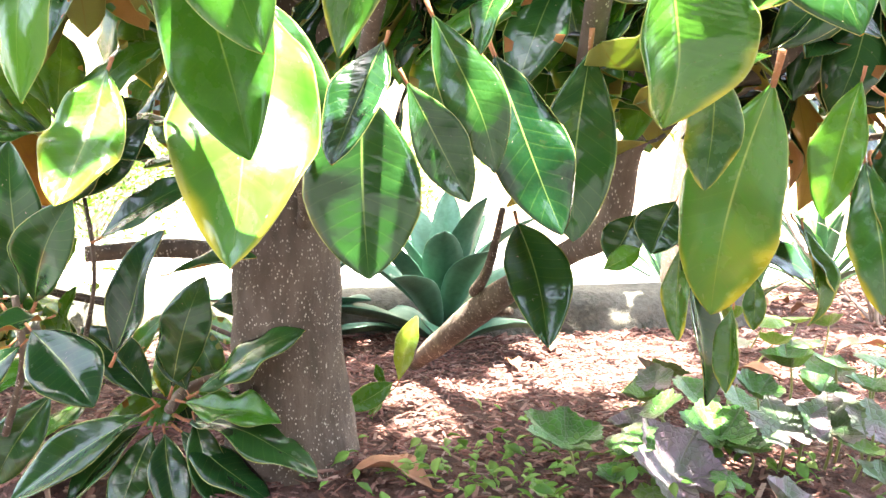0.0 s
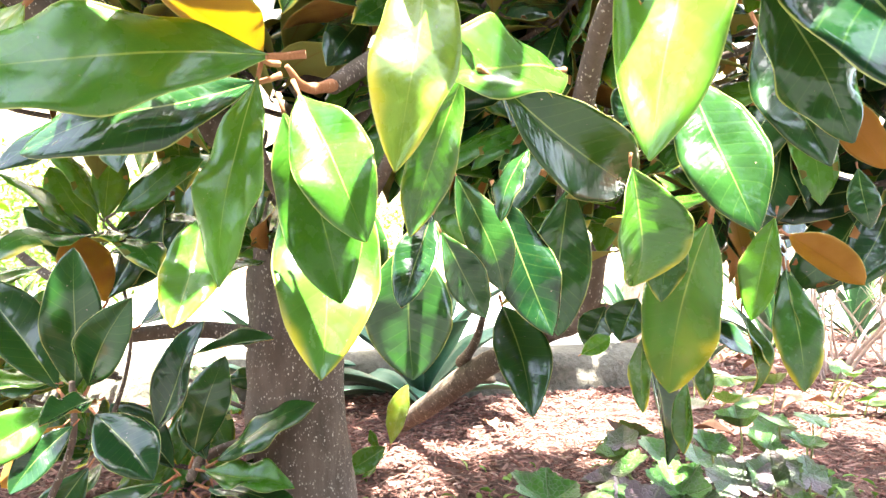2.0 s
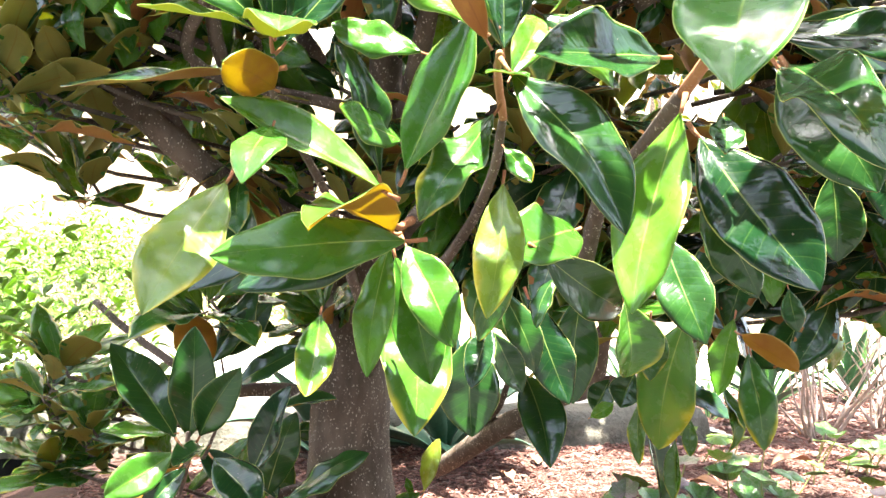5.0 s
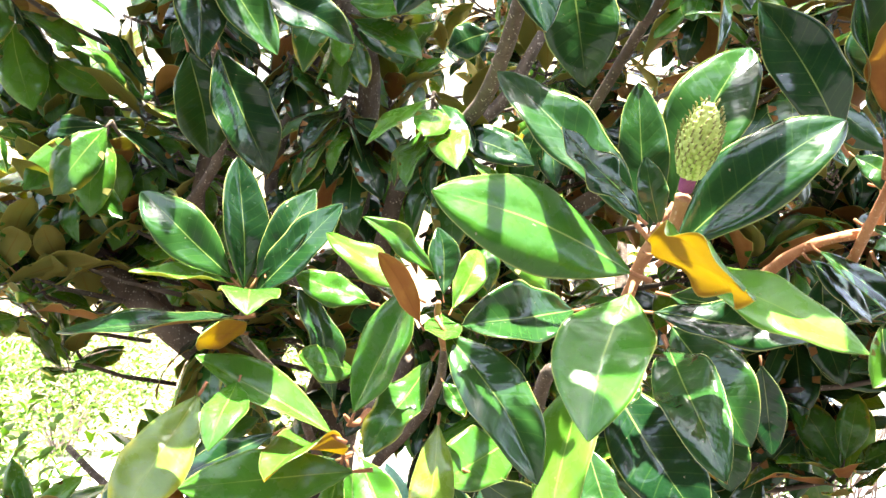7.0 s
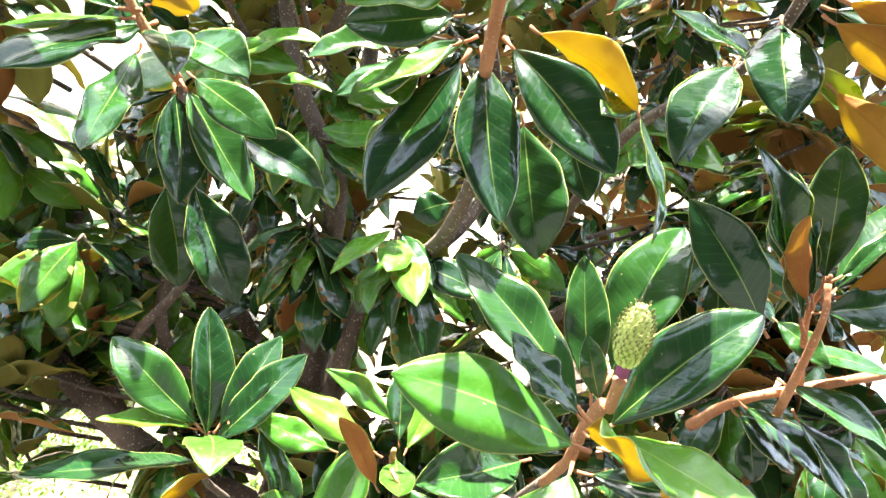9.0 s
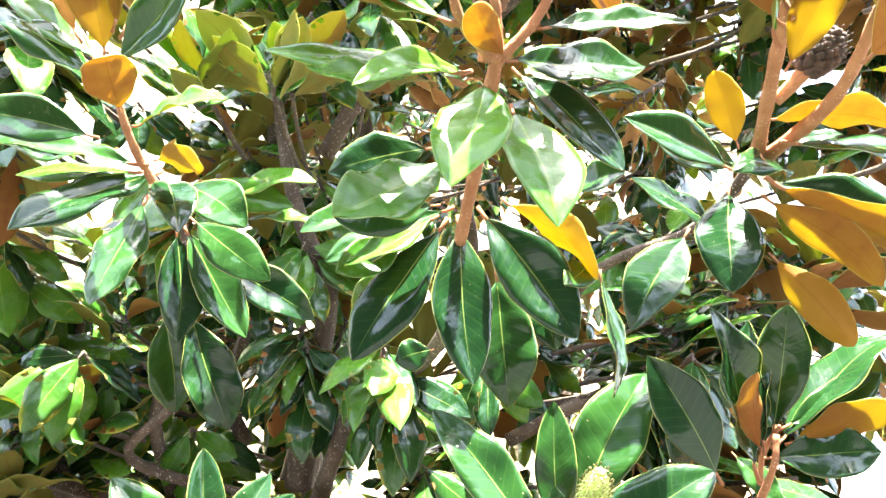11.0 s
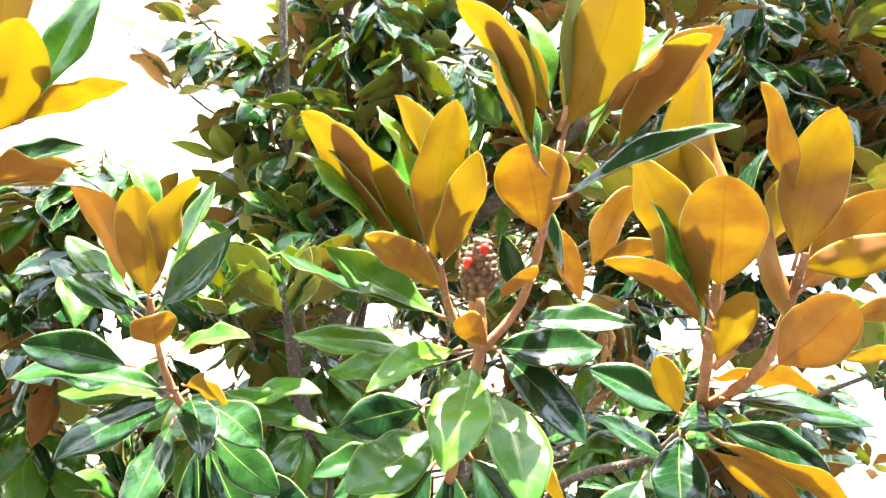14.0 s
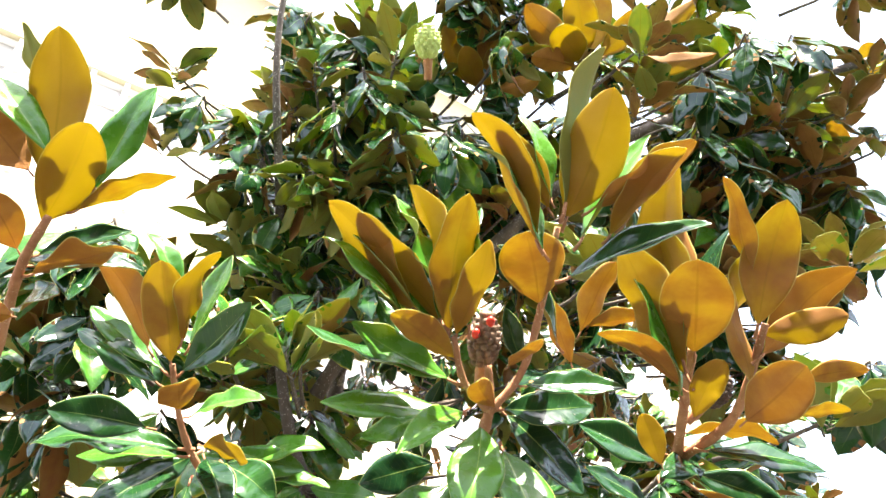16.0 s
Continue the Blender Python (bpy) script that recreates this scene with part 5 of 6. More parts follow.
strap_skin = plain("strap_leaf_skin", (0.08, 0.20, 0.05), (0.20, 0.36, 0.12), 12.0, 0.4, 0.15, 0.002)
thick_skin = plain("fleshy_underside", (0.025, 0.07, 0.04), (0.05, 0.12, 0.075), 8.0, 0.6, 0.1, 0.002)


def rosette(name, label, at, count, length, width, low, high, skin, seed, thick, up0=0.25):
    plant = thing(name, label, "plant", at)
    dice = random.Random(seed)
    for i in range(count):
        f = i / (count - 1)
        rise = radians(low + (high - low) * f + dice.uniform(-6, 6))
        turn = 2.4 * i + dice.uniform(-0.2, 0.2)
        way = Vector((math.cos(turn) * math.cos(rise), math.sin(turn) * math.cos(rise), math.sin(rise)))
        n = length * dice.uniform(0.8, 1.1) * (0.85 + 0.15 * math.sin(math.pi * f))
        base = Vector((way.x, way.y, 0)) * 0.02 + Vector((0, 0, up0 * f))
        m, _ = leaf_frame(base, base + way * n, 0)
        bm = bmesh.new()
        uv = bm.loops.layers.uv.new("UVMap")
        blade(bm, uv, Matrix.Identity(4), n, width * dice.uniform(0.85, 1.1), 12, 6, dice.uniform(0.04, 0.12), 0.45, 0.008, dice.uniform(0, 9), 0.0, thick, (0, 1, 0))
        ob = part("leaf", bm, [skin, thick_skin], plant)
        ob.matrix_local = m
    return plant


rosette("agave", "blue-green soft-leaved agave rosette growing in the mulch", (0.0, 1.92, 0.0), 20, 0.40, 0.115, 4, 72, agave_skin, 2, 0.003, 0.1)
rosette("agave", "blue-green soft-leaved agave rosette beside the trunk", (-0.42, 2.0, 0.0), 16, 0.34, 0.10, 8, 70, agave_skin, 12, 0.003, 0.1)
rosette("strap_plant", "light green strap-leaved clump in the bark mulch", (1.75, 3.2, 0.0), 26, 0.5, 0.05, 18, 75, strap_skin, 5, 0.0012, 0.05)
rosette("strap_plant", "light green strap-leaved clump in the bark mulch", (2.4, 3.5, 0.0), 24, 0.5, 0.05, 18, 75, strap_skin, 6, 0.0012, 0.05)
rosette("strap_plant", "light green strap-leaved clump in the bark mulch", (1.15, 3.6, 0.0), 24, 0.42, 0.045, 18, 75, strap_skin, 7, 0.0012, 0.05)
rosette("strap_plant", "small strap-leaved seedling in the bark mulch", (1.28, 2.85, 0.0), 14, 0.2, 0.025, 18, 75, strap_skin, 9, 0.0012, 0.03)


# ---- ground cover vine with lobed leaves ----
def vine_skin(name, low, high, purple):
    k = Net(name)
    at = k.coords()
    sep = k.node("SeparateXYZ", Vector=k.node("UVMap").outputs["UV"])
    patch = k.noise(at, 22.0, 3.0)
    rnd = k.node("ObjectInfo").outputs["Random"]
    colour = k.mix(k.ramp(patch, 0.35, 0.65), low, high)
    flush = k.ramp(k.math("ADD", k.noise(at, 16.0, 4.0), k.math("MULTIPLY", k.math("SUBTRACT", rnd, 0.5), 0.3)), 0.42 - purple, 0.70 - purple)
    colour = k.mix(flush, colour, (0.22, 0.155, 0.19))
    # veins fan out from the stalk
    angle = k.math("ARCTAN2", k.math("SUBTRACT", sep.outputs[0], 0.5), sep.outputs[1])
    fan = k.math("ABSOLUTE", k.math("SUBTRACT", k.math("FRACT", k.math("ADD", k.math("MULTIPLY", angle, 1.0), 0.5)), 0.5))
    vein = k.ramp(fan, 0.05, 0.012)
    cells = k.node("TexVoronoi", Vector=at, Scale=110.0)
    cells.feature = "DISTANCE_TO_EDGE"
    net = k.ramp(cells.outputs["Distance"], 0.12, 0.02)
    colour = k.mix(k.math("MULTIPLY", vein, 0.55), colour, (0.22, 0.24, 0.13))
    colour = k.mix(k.math("MULTIPLY", net, 0.3), colour, (0.24, 0.23, 0.19))
    top = k.surface(colour, 0.34, k.bump(k.math("SUBTRACT", k.math("MULTIPLY", patch, 0.6), k.math("ADD", vein, k.math("MULTIPLY", net, 0.4))), 0.8, 0.004), spec=0.5)
    return k.done(k.blend(0.2, top, k.node("BsdfTranslucent", Color=(0.35, 0.5, 0.08)).outputs[0]))


vine_green = vine_skin("vine_leaf_green", (0.03, 0.135, 0.016), (0.08, 0.25, 0.03), -0.12)
vine_purple = vine_skin("vine_leaf_purple", (0.05, 0.12, 0.04), (0.10, 0.18, 0.06), 0.14)
vine_lime = vine_skin("vine_leaf_lime", (0.11, 0.24, 0.03), (0.20, 0.34, 0.05), -0.4)
vine_stalk = plain("vine_stalk", (0.25, 0.32, 0.10), (0.38, 0.42, 0.16), 30.0, 0.6, 0.2, 0.001)


def lobed_leaf(size, seed):
    """A broad, shallowly lobed leaf with a toothed edge, cupped and wavy, stalk at the origin."""
    bm = bmesh.new()
    uv = bm.loops.layers.uv.new("UVMap")
    dice = random.Random(seed)
    n, rings = 56, 5
    wob = dice.uniform(0, 9)
    cup, fold = dice.uniform(-0.15, 0.25), dice.uniform(0.0, 0.3)
    layers = []
    for side in (1, -1):
        grid = [[bm.verts.new((0, 0, side * 0.0005))]]
        for r in range(1, rings + 1):
            f = r / rings
            ring = []
            for i in range(n):
                w = math.pi * 2 * (i + 0.5) / n - math.pi
                lobes = 0.68
                for c, tall, wide in ((0.0, 0.50, 0.75), (1.0, 0.36, 0.62), (-1.0, 0.36, 0.62), (2.05, 0.22, 0.55), (-2.05, 0.22, 0.55)):
                    lobes = max(lobes, 0.62 + 0.75 * tall * max(0.0, 1 - abs(w - c) / wide))
                lobes *= 0.35 + 0.65 * min(1.0, (math.pi - abs(w)) / 0.4)
                lobes *= 1 + 0.03 * (1 if i % 2 else -1) + 0.06 * noise.noise(Vector((wob, math.cos(w) * 2, math.sin(w) * 2)))
                x, y = math.sin(w) * lobes * size * 0.6 * f, (math.cos(w) * lobes * 0.6) * size * f
                z = cup * size * f * f + fold * abs(x) + 0.05 * size * f * noise.noise(Vector((x / size * 3.5 + wob, y / size * 3.5, wob)))
                ring.append(bm.verts.new((x, y, z + side * 0.0005 * (0.2 if r == rings else 1))))
            grid.append(ring)
        layers.append(grid)
    def face(vs):
        f = bm.faces.new(vs)
        for loop in f.loops:
            loop[uv].uv = (loop.vert.co.x / size + 0.5, loop.vert.co.y / size)
    for side, grid in zip((1, -1), layers):
        for r in range(1, rings + 1):
            for i in range(n - 1):
                if r == 1:
                    vs = [grid[0][0], grid[1][i + 1], grid[1][i]]
                else:
                    vs = [grid[r - 1][i], grid[r - 1][i + 1], grid[r][i + 1], grid[r][i]]
                face(vs if side == 1 else vs[::-1])
    return bm


vine = thing("ground_vine", "low vine with green and purple-flushed lobed leaves covering the mulch", "ground cover", (0.6, 1.2, 0))


def vine_leaf(x, y, z, size, heading, pitch, roll, skin, seed):
    ob = part("leaf", lobed_leaf(size * 0.85, seed), [skin], vine)
    m = Matrix.Translation((x, y, z)) @ Euler((radians(pitch), radians(roll), radians(heading))).to_matrix().to_4x4()
    ob.matrix_local = Matrix.Translation((-0.6, -1.2, 0)) @ m
    bm = bmesh.new()
    foot = Vector((x + 0.03 * math.cos(seed), y + 0.04 + 0.03 * math.sin(seed), 0.0))
    line = [(*foot, 0.0022), (*(foot.lerp(Vector((x, y, z)), 0.6) + Vector((0.01, 0.01, 0.01))), 0.002), (x, y, z, 0.0016)]
    st = part("stalk", tube_mesh(line), [vine_stalk], vine)
    st.matrix_local = Matrix.Translation((-0.6, -1.2, 0))
    bm.free()


def tube_mesh(line, sides=6, steps=4):
    bm = bmesh.new()
    tube(bm, smooth_path(line, steps), sides, 0.05)
    return bm


def vine_leaf_to(base, tip, roll, skin, seed):
    """A lobed leaf whose stalk meets it at base and whose middle lobe ends at tip."""
    m, length = leaf_frame(base, tip, roll)
    ob = part("leaf", lobed_leaf(length / 0.76, seed), [skin], vine)
    ob.matrix_local = Matrix.Translation((-0.6, -1.2, 0)) @ m
    x, y, z = base
    line = [(x + 0.02, y + 0.05, 0.0, 0.0024), (x + 0.012, y + 0.02, z * 0.6, 0.002), (x, y, z - 0.001, 0.0017)]
    part("stalk", tube_mesh(line), [vine_stalk], vine).matrix_local = Matrix.Translation((-0.6, -1.2, 0))


G, P, Q = vine_green, vine_purple, vine_lime
for i, (base, tip, roll, skin) in enumerate([
    ((0.169, 0.935, 0.064), (0.099, 0.986, 0.083), -6, G),
    ((0.306, 0.903, 0.027), (0.259, 0.966, 0.094), -9, P),
    ((0.431, 0.842, 0.011), (0.388, 0.863, 0.041), -2, P),
    ((0.475, 0.955, 0.078), (0.466, 1.008, 0.120), -8, P),
    ((0.507, 0.966, 0.086), (0.517, 1.018, 0.118), -10, P),
    ((0.542, 0.955, 0.074), (0.557, 1.008, 0.118), -2, P),
    ((0.575, 0.986, 0.093), (0.592, 1.018, 0.124), 10, P),
    ((0.589, 0.936, 0.092), (0.601, 0.978, 0.124), 7, P),
    ((0.561, 0.914, 0.060), (0.542, 0.955, 0.070), 6, Q),
    ((0.388, 0.965, 0.059), (0.381, 1.036, 0.091), -6, G),
    ((0.422, 0.934, 0.053), (0.372, 0.964, 0.051), 0, G),
    ((0.371, 0.883, 0.034), (0.353, 0.914, 0.045), -5, G),
]):
    vine_leaf_to(base, tip, roll, skin, i * 1.3)
for i, (base, tip, roll, skin) in enumerate([
    ((0.569, 0.883, 0.034), (0.542, 0.914, 0.045), -7, P),
    ((0.224, 0.883, 0.034), (0.201, 0.913, 0.037), -9, G),
    ((0.602, 1.188, 0.113), (0.556, 1.238, 0.112), -6, G),
    ((0.680, 1.188, 0.113), (0.647, 1.238, 0.128), 10, G),
    ((0.748, 1.188, 0.123), (0.729, 1.239, 0.138), 7, G),
    ((0.596, 1.086, 0.091), (0.577, 1.138, 0.115), 7, G),
    ((0.399, 1.086, 0.091), (0.380, 1.138, 0.120), 7, G),
    ((0.268, 0.882, 0.012), (0.262, 0.913, 0.022), -7, Q),
    ((0.132, 0.902, 0.011), (0.116, 0.923, 0.022), -4, Q),
    ((0.498, 1.086, 0.091), (0.483, 1.138, 0.115), 3, G),
    ((0.646, 1.037, 0.112), (0.641, 1.088, 0.122), 5, G),
]):
    vine_leaf_to(base, tip, roll, skin, i * 1.3)
dice = random.Random(21)
for i in range(64):
    far = i >= 22
    x, y = (dice.uniform(0.72, 1.75), dice.uniform(1.45, 1.95)) if far else (dice.uniform(0.25, 1.1), dice.uniform(0.9, 1.42))
    if i > 54:
        x, y = dice.uniform(1.6, 2.4), dice.uniform(1.7, 2.3)
    vine_leaf(x, y, dice.uniform(0.03, 0.11), dice.uniform(0.07, 0.115), dice.uniform(0, 360), dice.uniform(-15, 40), dice.uniform(-25, 25),
              dice.choice((G, G, G, Q, Q) if far else (G, P, P, Q)), 40 + i * 0.7)

# ---- small weeds between the chips ----
weed_skin = scattered("weed_leaf", [(0.07, 0.20, 0.03), (0.14, 0.32, 0.05), (0.24, 0.36, 0.08)], 0.6, 0.4, 80.0, (0.3, 0.5, 0.06))
bm = bmesh.new()
uv = bm.loops.layers.uv.new("UVMap")
for i in range(300):
    x, y = (dice.gauss(0.08, 0.10), dice.gauss(0.93, 0.06)) if i < 110 else (dice.gauss(0.45, 0.25), dice.gauss(1.0, 0.12))
    turn = dice.uniform(0, 6.28)
    base = Vector((x, y, dice.uniform(0.004, 0.05)))
    m, _ = leaf_frame(base, base + Vector((math.cos(turn), math.sin(turn), dice.uniform(-0.2, 0.9))), dice.uniform(-40, 40))
    n = dice.uniform(0.014, 0.034)
    blade(bm, uv, m, n, n * 0.5, 4, 2, 0.05, 0.3, 0.02, i * 0.1, 0.15, 0.0003, (0, 0, 0))
weeds = part("weeds", bm, [weed_skin])
tagged(weeds, "tiny green weed seedlings growing through the mulch", "weeds", kind="stuff")

# ---- leafless twiggy shrub and a neighbour's trunk ----
twig_skin = plain("dry_twig", (0.24, 0.18, 0.15), (0.44, 0.35, 0.30), 40.0, 0.9, 0.4, 0.002)
for x0, y0, seed in ((1.50, 2.35, 1), (1.95, 2.6, 2)):
    shrub = thing("bare_shrub", "bare grey-brown twiggy shrub rising from the mulch", "shrub", (x0, y0, 0))
    dice = random.Random(seed)
    for i in range(16):
        turn, lean, tall = dice.uniform(0, 6.28), dice.uniform(0.08, 0.7), dice.uniform(0.35, 0.95)
        line, p = [], Vector((dice.uniform(-0.05, 0.05), dice.uniform(-0.05, 0.05), -0.02))
        way = Vector((math.cos(turn) * lean, math.sin(turn) * lean, 1)).normalized()
        r = dice.uniform(0.004, 0.009)
        bm = bmesh.new()
        for j in range(6):
            line.append(np.array((*p, r * (1 - j / 6.5))))
            way = (way + Vector((dice.uniform(-0.25, 0.25), dice.uniform(-0.25, 0.25), 0.05))).normalized()
            if j > 1:
                side = (way + Vector((dice.uniform(-1, 1), dice.uniform(-1, 1), dice.uniform(-0.3, 0.5)))).normalized()
                n = tall * dice.uniform(0.15, 0.35)
                tube(bm, [np.array((*p, r * 0.4)), np.array((*(p + side * n * 0.5 + Vector((0, 0, 0.01))), r * 0.3)), np.array((*(p + side * n), r * 0.15))], 5, 0.05)
            p = p + way * tall / 5
        tube(bm, smooth_path(line, 3), 7, 0.08, i)
        part("stem", bm, [twig_skin], shrub)

other = thing("tree", "slender brown tree trunk standing in the bed behind", "tree", (0.97, 2.9, 0))
part("trunk", tube_mesh([(0, 0, -0.05, 0.075), (0.0, 0, 0.1, 0.06), (0.03, 0.02, 0.4, 0.055), (0.1, 0.05, 0.9, 0.045), (0.14, 0.1, 1.5, 0.03), (0.2, 0.1, 2.1, 0.015)], 12, 6), [bark], other)
bm = bmesh.new()
uv = bm.loops.layers.uv.new("UVMap")
for i in range(260):
    p = Vector((dice.gauss(0.35, 0.4), dice.gauss(0.1, 0.3), dice.uniform(0.75, 2.1)))
    turn = dice.uniform(0, 6.28)
    m, _ = leaf_frame(p, p + Vector((math.cos(turn), math.sin(turn), dice.uniform(-2.0, 0.2))), dice.uniform(-60, 60))
    n = dice.uniform(0.07, 0.12)
    blade(bm, uv, m, n, n * 0.3, 6, 2, 0.05, 0.3, 0.03, i * 0.1, 0.12, 0.0004, (0, 1, 2))
part("foliage", bm, [top_light, under_green, stem_bark], other, kind="stuff")


# ---- shrubs ----
shrub_leaf = scattered("shrub_leaf", [(0.05, 0.14, 0.02), (0.10, 0.24, 0.03), (0.18, 0.34, 0.05), (0.26, 0.38, 0.07)], 0.5, 0.45, 40.0, (0.4, 0.6, 0.08))


def leafy(name, label, at, spread, tall, count, leaf, seed, stems=12):
    bush = thing(name, label, "shrub", at)
    dice = random.Random(seed)
    bm = bmesh.new()
    uv = bm.loops.layers.uv.new("UVMap")
    clumps = [(Vector((dice.gauss(0, 0.45) * spread[0], dice.gauss(0, 0.45) * spread[1], tall * dice.uniform(0.15, 0.95) ** 0.8)), dice.uniform(0.1, 0.22) * tall) for _ in range(max(14, count // 90))]
    for i in range(count):
        c, r = dice.choice(clumps)
        p = c + Vector((dice.gauss(0, 1), dice.gauss(0, 1), dice.gauss(0, 0.8))) * r
        p.z = max(p.z, 0.03)
        turn = dice.uniform(0, 6.28)
        m, _ = leaf_frame(p, p + Vector((math.cos(turn), math.sin(turn), dice.uniform(-0.4, 1.2))), dice.uniform(-40, 40))
        n = leaf * dice.uniform(0.7, 1.3)
        blade(bm, uv, m, n, n * 0.45, 3, 2, 0.06, 0.3, 0.02, i * 0.1, 0.0, 0.0003, (0, 0, 0))
    part("foliage", bm, [shrub_leaf], bush, kind="stuff")
    for i in range(stems):
        c, r = clumps[i % len(clumps)]
        part("stem", tube_mesh([(dice.uniform(-0.1, 0.1) * spread[0], dice.uniform(-0.1, 0.1) * spread[1], -0.03, 0.012), (c.x * 0.5, c.y * 0.5, c.z * 0.55, 0.008), (c.x, c.y, c.z, 0.004)], 6, 4), [twig_skin], bush)
    return bush


leafy("shrub", "small-leaved bright green shrub beside the magnolia", (-1.55, 1.75, 0.0), (0.5, 0.45), 0.62, 2600, 0.045, 3)
leafy("shrub", "small-leaved bright green shrub beside the magnolia", (-2.2, 2.5, 0.1), (0.6, 0.5), 0.6, 2200, 0.045, 4)
leafy("shrub", "sunlit light green shrub against the house wall", (-2.6, 5.2, 0.17), (0.9, 0.4), 1.0, 5000, 0.055, 5)
leafy("shrub", "sunlit light green shrub against the house wall", (-4.2, 4.9, 0.17), (0.9, 0.4), 0.95, 5000, 0.055, 6)
leafy("shrub", "sunlit light green shrub against the house wall", (-0.6, 5.9, 0.17), (0.9, 0.4), 0.9, 4000, 0.055, 7)


# ---- house behind ----
render_wall = plain("cream_render", (0.46, 0.40, 0.27), (0.53, 0.47, 0.33), 1.5, 0.9, 0.2, 0.003, 40.0)
lower_wall = plain("tan_masonry", (0.42, 0.31, 0.22), (0.55, 0.42, 0.31), 2.5, 0.9, 0.4, 0.006, 25.0)
white_paint = plain("white_paint", (0.74, 0.73, 0.70), (0.82, 0.81, 0.78), 6.0, 0.5, 0.1, 0.001)
k = Net("window_glass")
pane_skin = k.done(k.surface(k.mix(k.noise(k.coords(), 0.8), (0.55, 0.52, 0.50), (0.66, 0.62, 0.60)), 0.25, spec=0.4))
house = thing("house", "cream rendered house with rows of white-framed windows", "house", (-4.35, 5.67, 0.12))
house.rotation_euler = (0, 0, math.atan2(0.73, 1.78))


def box(x0, x1, y0, y1, z0, z1, bevel=0.0):
    bm = bmesh.new()
    bmesh.ops.create_cube(bm, size=1.0, matrix=Matrix.Translation(((x0 + x1) / 2, (y0 + y1) / 2, (z0 + z1) / 2)) @ Matrix.Diagonal((x1 - x0, y1 - y0, z1 - z0, 1)))
    if bevel:
        bmesh.ops.bevel(bm, geom=bm.edges, offset=bevel, segments=2, affect="EDGES")
    return bm


ROWS_OF_GLASS = ((3.3, 4.7, 1.35), (5.75, 7.65, 0.42))
part("wall", box(-6, 13, 0, 0.3, -0.3, 2.6), [lower_wall], house, smooth=False)
part("wall", box(-6, 13, 0, 0.3, 2.6, 3.3), [render_wall], house, smooth=False)
part("wall", box(-6, 13, 0, 0.3, 4.7, 5.75), [render_wall], house, smooth=False)
part("wall", box(-6, 13, -0.05, 0.3, 7.65, 10.5), [render_wall], house, smooth=False)
part("wall", box(-6, 13, 6.0, 6.3, -0.3, 10.5), [render_wall], house, smooth=False)
part("wall", box(-6.3, -6, 0, 6.3, -0.3, 10.5), [render_wall], house, smooth=False)
part("wall", box(13, 13.3, 0, 6.3, -0.3, 10.5), [render_wall], house, smooth=False)
part("roof", box(-6.6, 13.6, -0.35, 6.6, 10.5, 10.7, 0.03), [white_paint], house, smooth=False)
for low, high, step in ROWS_OF_GLASS:
    x = -6.0
    while x < 12.9:
        w = min(step, 13 - x)
        window = part("window", box(x + 0.03, x + w - 0.03, 0.14, 0.17, low + 0.04, high - 0.04), [pane_skin], house, smooth=False)
        part("window_frame", box(x - 0.035, x + 0.035, -0.02, 0.2, low, high, 0.006), [white_paint], window, smooth=False)
        part("window_frame", box(x + 0.035, x + w - 0.035, 0.06, 0.2, low, low + 0.06, 0.006), [white_paint], window, smooth=False)
        part("window_frame", box(x + 0.035, x + w - 0.035, 0.06, 0.2, high - 0.06, high, 0.006), [white_paint], window, smooth=False)
        part("glazing_bar", box(x + 0.035, x + w - 0.035, 0.08, 0.19, high - 0.40, high - 0.36, 0.004), [white_paint], window, smooth=False)
        if step > 1:
            for f in (0.25, 0.5, 0.75):
                part("glazing_bar", box(x + w * f - 0.015, x + w * f + 0.015, 0.08, 0.19, low + 0.06, high - 0.06, 0.004), [white_paint], window, smooth=False)
        x += step

# ---- an unseen wall, added so that the leaves reflect something dark ----
unseen_wall_skin = plain("unseen_wall_dark", (0.035, 0.032, 0.026), (0.075, 0.066, 0.052), 3.0, 0.8, 0.4, 0.004, 20.0)
tagged(part("unseen_dark_wall", box(-14, 14, -3.8, -3.6, -0.3, 3.0, 0.01), [unseen_wall_skin], smooth=False), "plain tall dark wall, unseen, added to darken leaf reflections", "wall", kind="structure")

# ---- seed cones ----
cone_green = plain("cone_green", (0.44, 0.54, 0.12), (0.66, 0.70, 0.26), 60.0, 0.7, 0.5, 0.002)
cone_brown = plain("cone_brown", (0.10, 0.055, 0.035), (0.30, 0.19, 0.12), 70.0, 0.85, 0.6, 0.002)
cone_dark = plain("cone_dark", (0.035, 0.022, 0.018), (0.11, 0.07, 0.05), 70.0, 0.8, 0.6, 0.002)
pale_collar = plain("collar_purple", (0.22, 0.04, 0.12), (0.32, 0.07, 0.18), 80.0, 0.6, 0.3, 0.001)
style_skin = plain("dry_style", (0.14, 0.11, 0.04), (0.42, 0.40, 0.14), 80.0, 0.8, 0.3, 0.001)
red_seed = plain("red_seed", (0.62, 0.03, 0.015), (0.75, 0.06, 0.03), 60.0, 0.3, 0.1, 0.001)


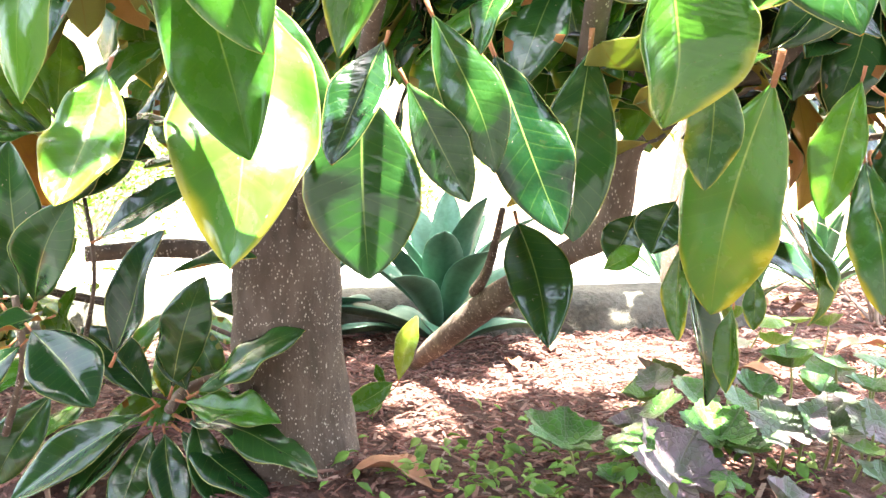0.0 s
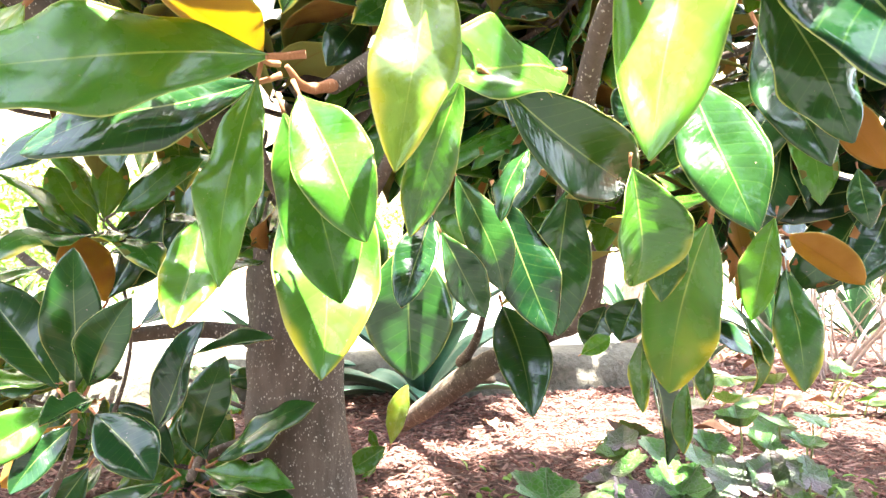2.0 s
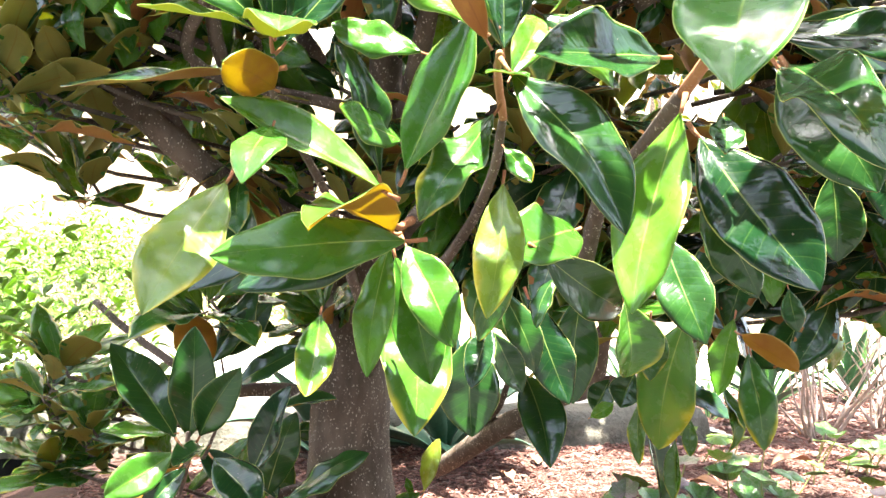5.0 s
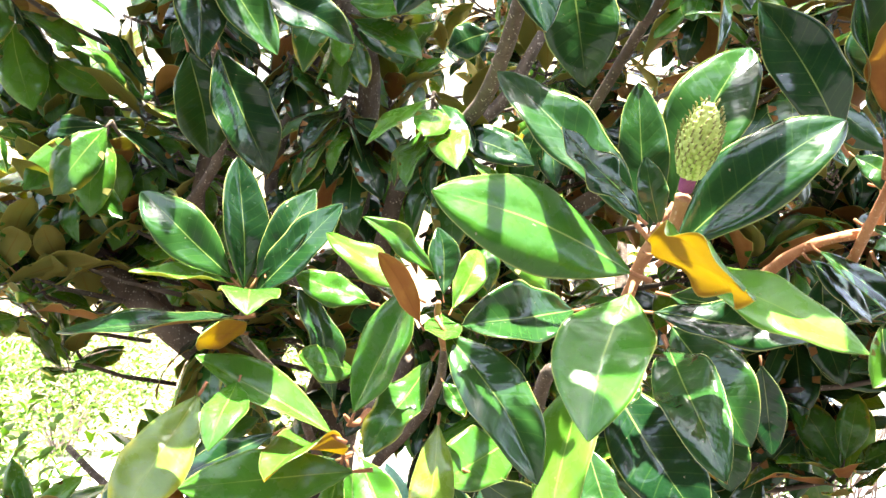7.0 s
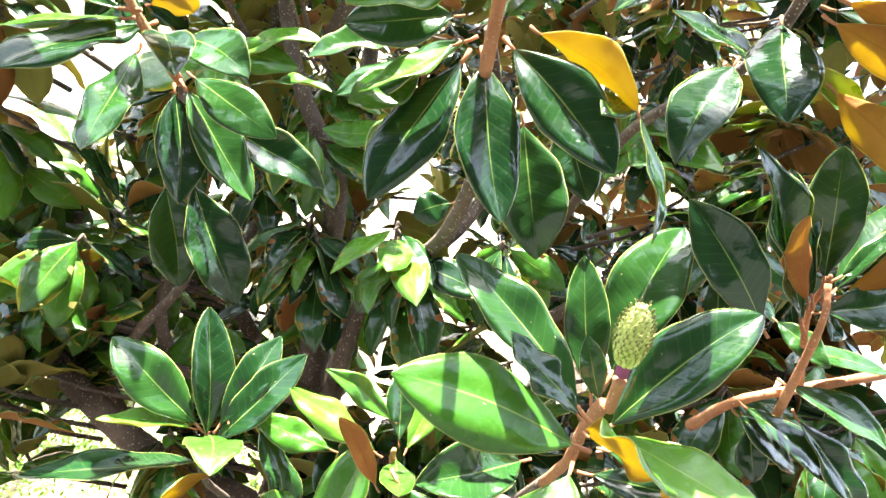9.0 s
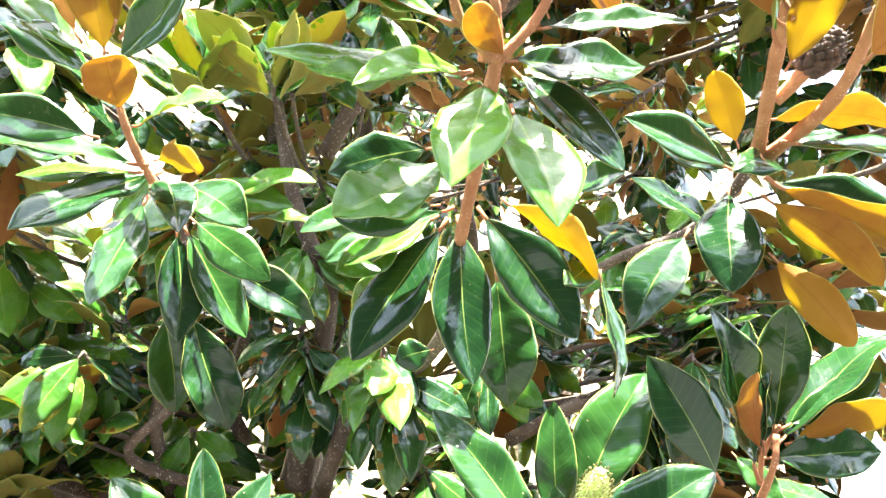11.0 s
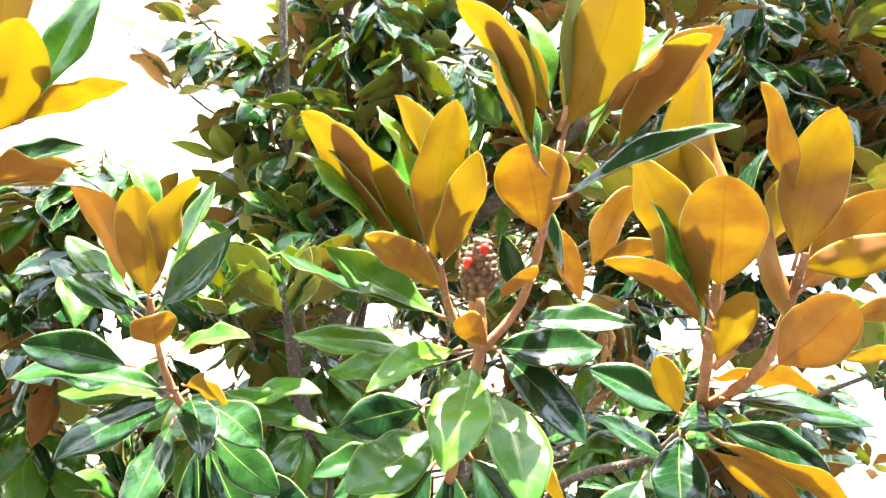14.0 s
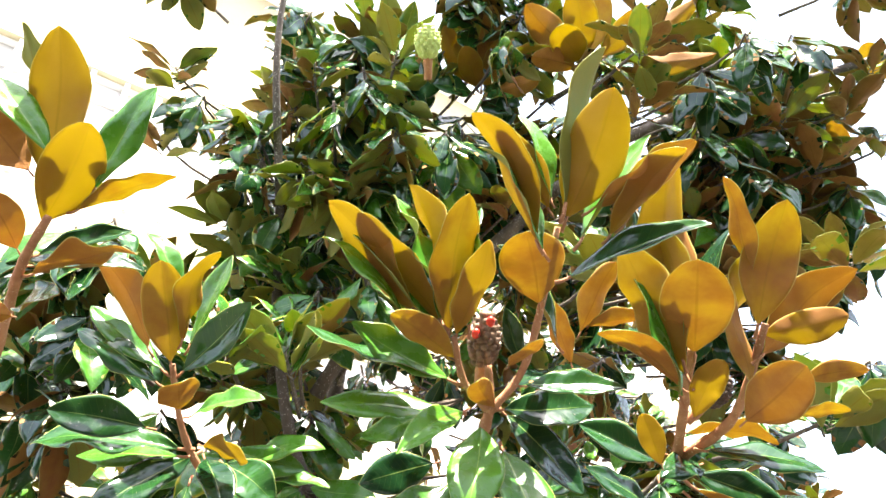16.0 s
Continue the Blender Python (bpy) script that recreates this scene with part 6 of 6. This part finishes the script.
def seed_cone(label, foot, head, radius, skin, stalk, collar, tufts, seeds, seed):
    """An upright cone of many knobbly follicles on a stalk."""
    foot, head = Vector(foot), Vector(head)
    axis = head - foot
    tall = axis.length
    turn = axis.to_track_quat("Z", "Y").to_matrix().to_4x4()
    place = Matrix.Translation(foot) @ turn
    dice = random.Random(seed)
    bm = bmesh.new()
    spikes = bmesh.new()
    rows, ring, lump = (15, 16, 1.9) if collar else (9, 10, 3.0)
    for r in range(rows):
        f = (r + 0.5) / rows
        rad = radius * (math.sin(math.pi * min(1, f * 0.86 + 0.13)) ** 0.75)
        n = max(5, int(ring * rad / radius))
        for i in range(n):
            w = 2 * math.pi * (i + 0.5 * (r % 2)) / n + dice.uniform(-0.08, 0.08)
            p = Vector((math.cos(w) * rad * 0.88, math.sin(w) * rad * 0.88, f * tall))
            q = Vector((math.cos(w), math.sin(w), 0.55)).to_track_quat("Z", "Y").to_matrix().to_4x4()
            size = lump * radius / 7.6
            bmesh.ops.create_icosphere(bm, subdivisions=1, radius=1.0, matrix=Matrix.Translation(p) @ q @ Matrix.Diagonal((size * 0.85, size * 0.85, size * 1.2, 1)))
            if tufts:
                tipv = p + Vector((math.cos(w), math.sin(w), 0.9)) * size * 1.0
                end = tipv + Vector((math.cos(w + 0.6) * 0.7, math.sin(w + 0.6) * 0.7, 0.9 + dice.random() * 0.7)) * size * (0.8 if collar else 0.3)
                tube(spikes, [np.array((*tipv, 0.0009)), np.array((*(tipv.lerp(end, 0.5) + Vector((0, 0, size * 0.25))), 0.0007)), np.array((*end, 0.0003))], 5, 0.0)
    bmesh.ops.create_uvsphere(bm, u_segments=16, v_segments=10, radius=1.0, matrix=Matrix.Translation((0, 0, tall * 0.48)) @ Matrix.Diagonal((radius * 0.95, radius * 0.95, tall * 0.51, 1)))
    cone = part("seed_cone", bm, [skin], magnolia, label)
    cone.matrix_local = AWAY @ place
    if tufts:
        part("tuft", spikes, [style_skin if collar else skin], cone)
    else:
        spikes.free()
    if collar:
        part("collar", tube_mesh([(0, 0, -0.014, radius * 0.42), (0, 0, -0.006, radius * 0.45), (0, 0, 0.004, radius * 0.48)], 12, 3), [pale_collar], cone, "purple collar under the cone")
    part("stalk", tube_mesh([(0, 0.004, -stalk, radius * 0.40), (0, 0.001, -stalk * 0.5, radius * 0.42), (0, 0, -0.02 if collar else 0.004, radius * 0.48)], 12, 4), [stem_bark], cone)
    for w, f in seeds:
        s = bmesh.new()
        bmesh.ops.create_uvsphere(s, u_segments=14, v_segments=10, radius=1.0, matrix=Matrix.Translation((math.cos(w) * radius * 1.12, math.sin(w) * radius * 1.12, f * tall)) @ Matrix.Diagonal((0.0062, 0.0062, 0.0075, 1)))
        part("seed", s, [red_seed], cone, "glossy red seed")


seed_cone("unripe green seed cone with dark styles", (0.154, 0.019, 0.809), (0.154, -0.026, 0.854), 0.0150, cone_green, 0.06, True, True, (), 1)
seed_cone("brown seed cone with a few bright red seeds", (0.009, -0.150, 1.285), (0.006, -0.195, 1.345), 0.019, cone_brown, 0.05, False, True, ((-2.4, 0.62), (-1.5, 0.88)), 2)
seed_cone("old dark dried seed cone", (0.352, -0.150, 1.262), (0.372, -0.184, 1.290), 0.018, cone_dark, 0.04, False, True, (), 3)
seed_cone("unripe green seed cone high in the crown", (-0.048, 0.02, 2.096), (-0.06, -0.03, 2.138), 0.024, cone_green, 0.05, False, True, (), 4)
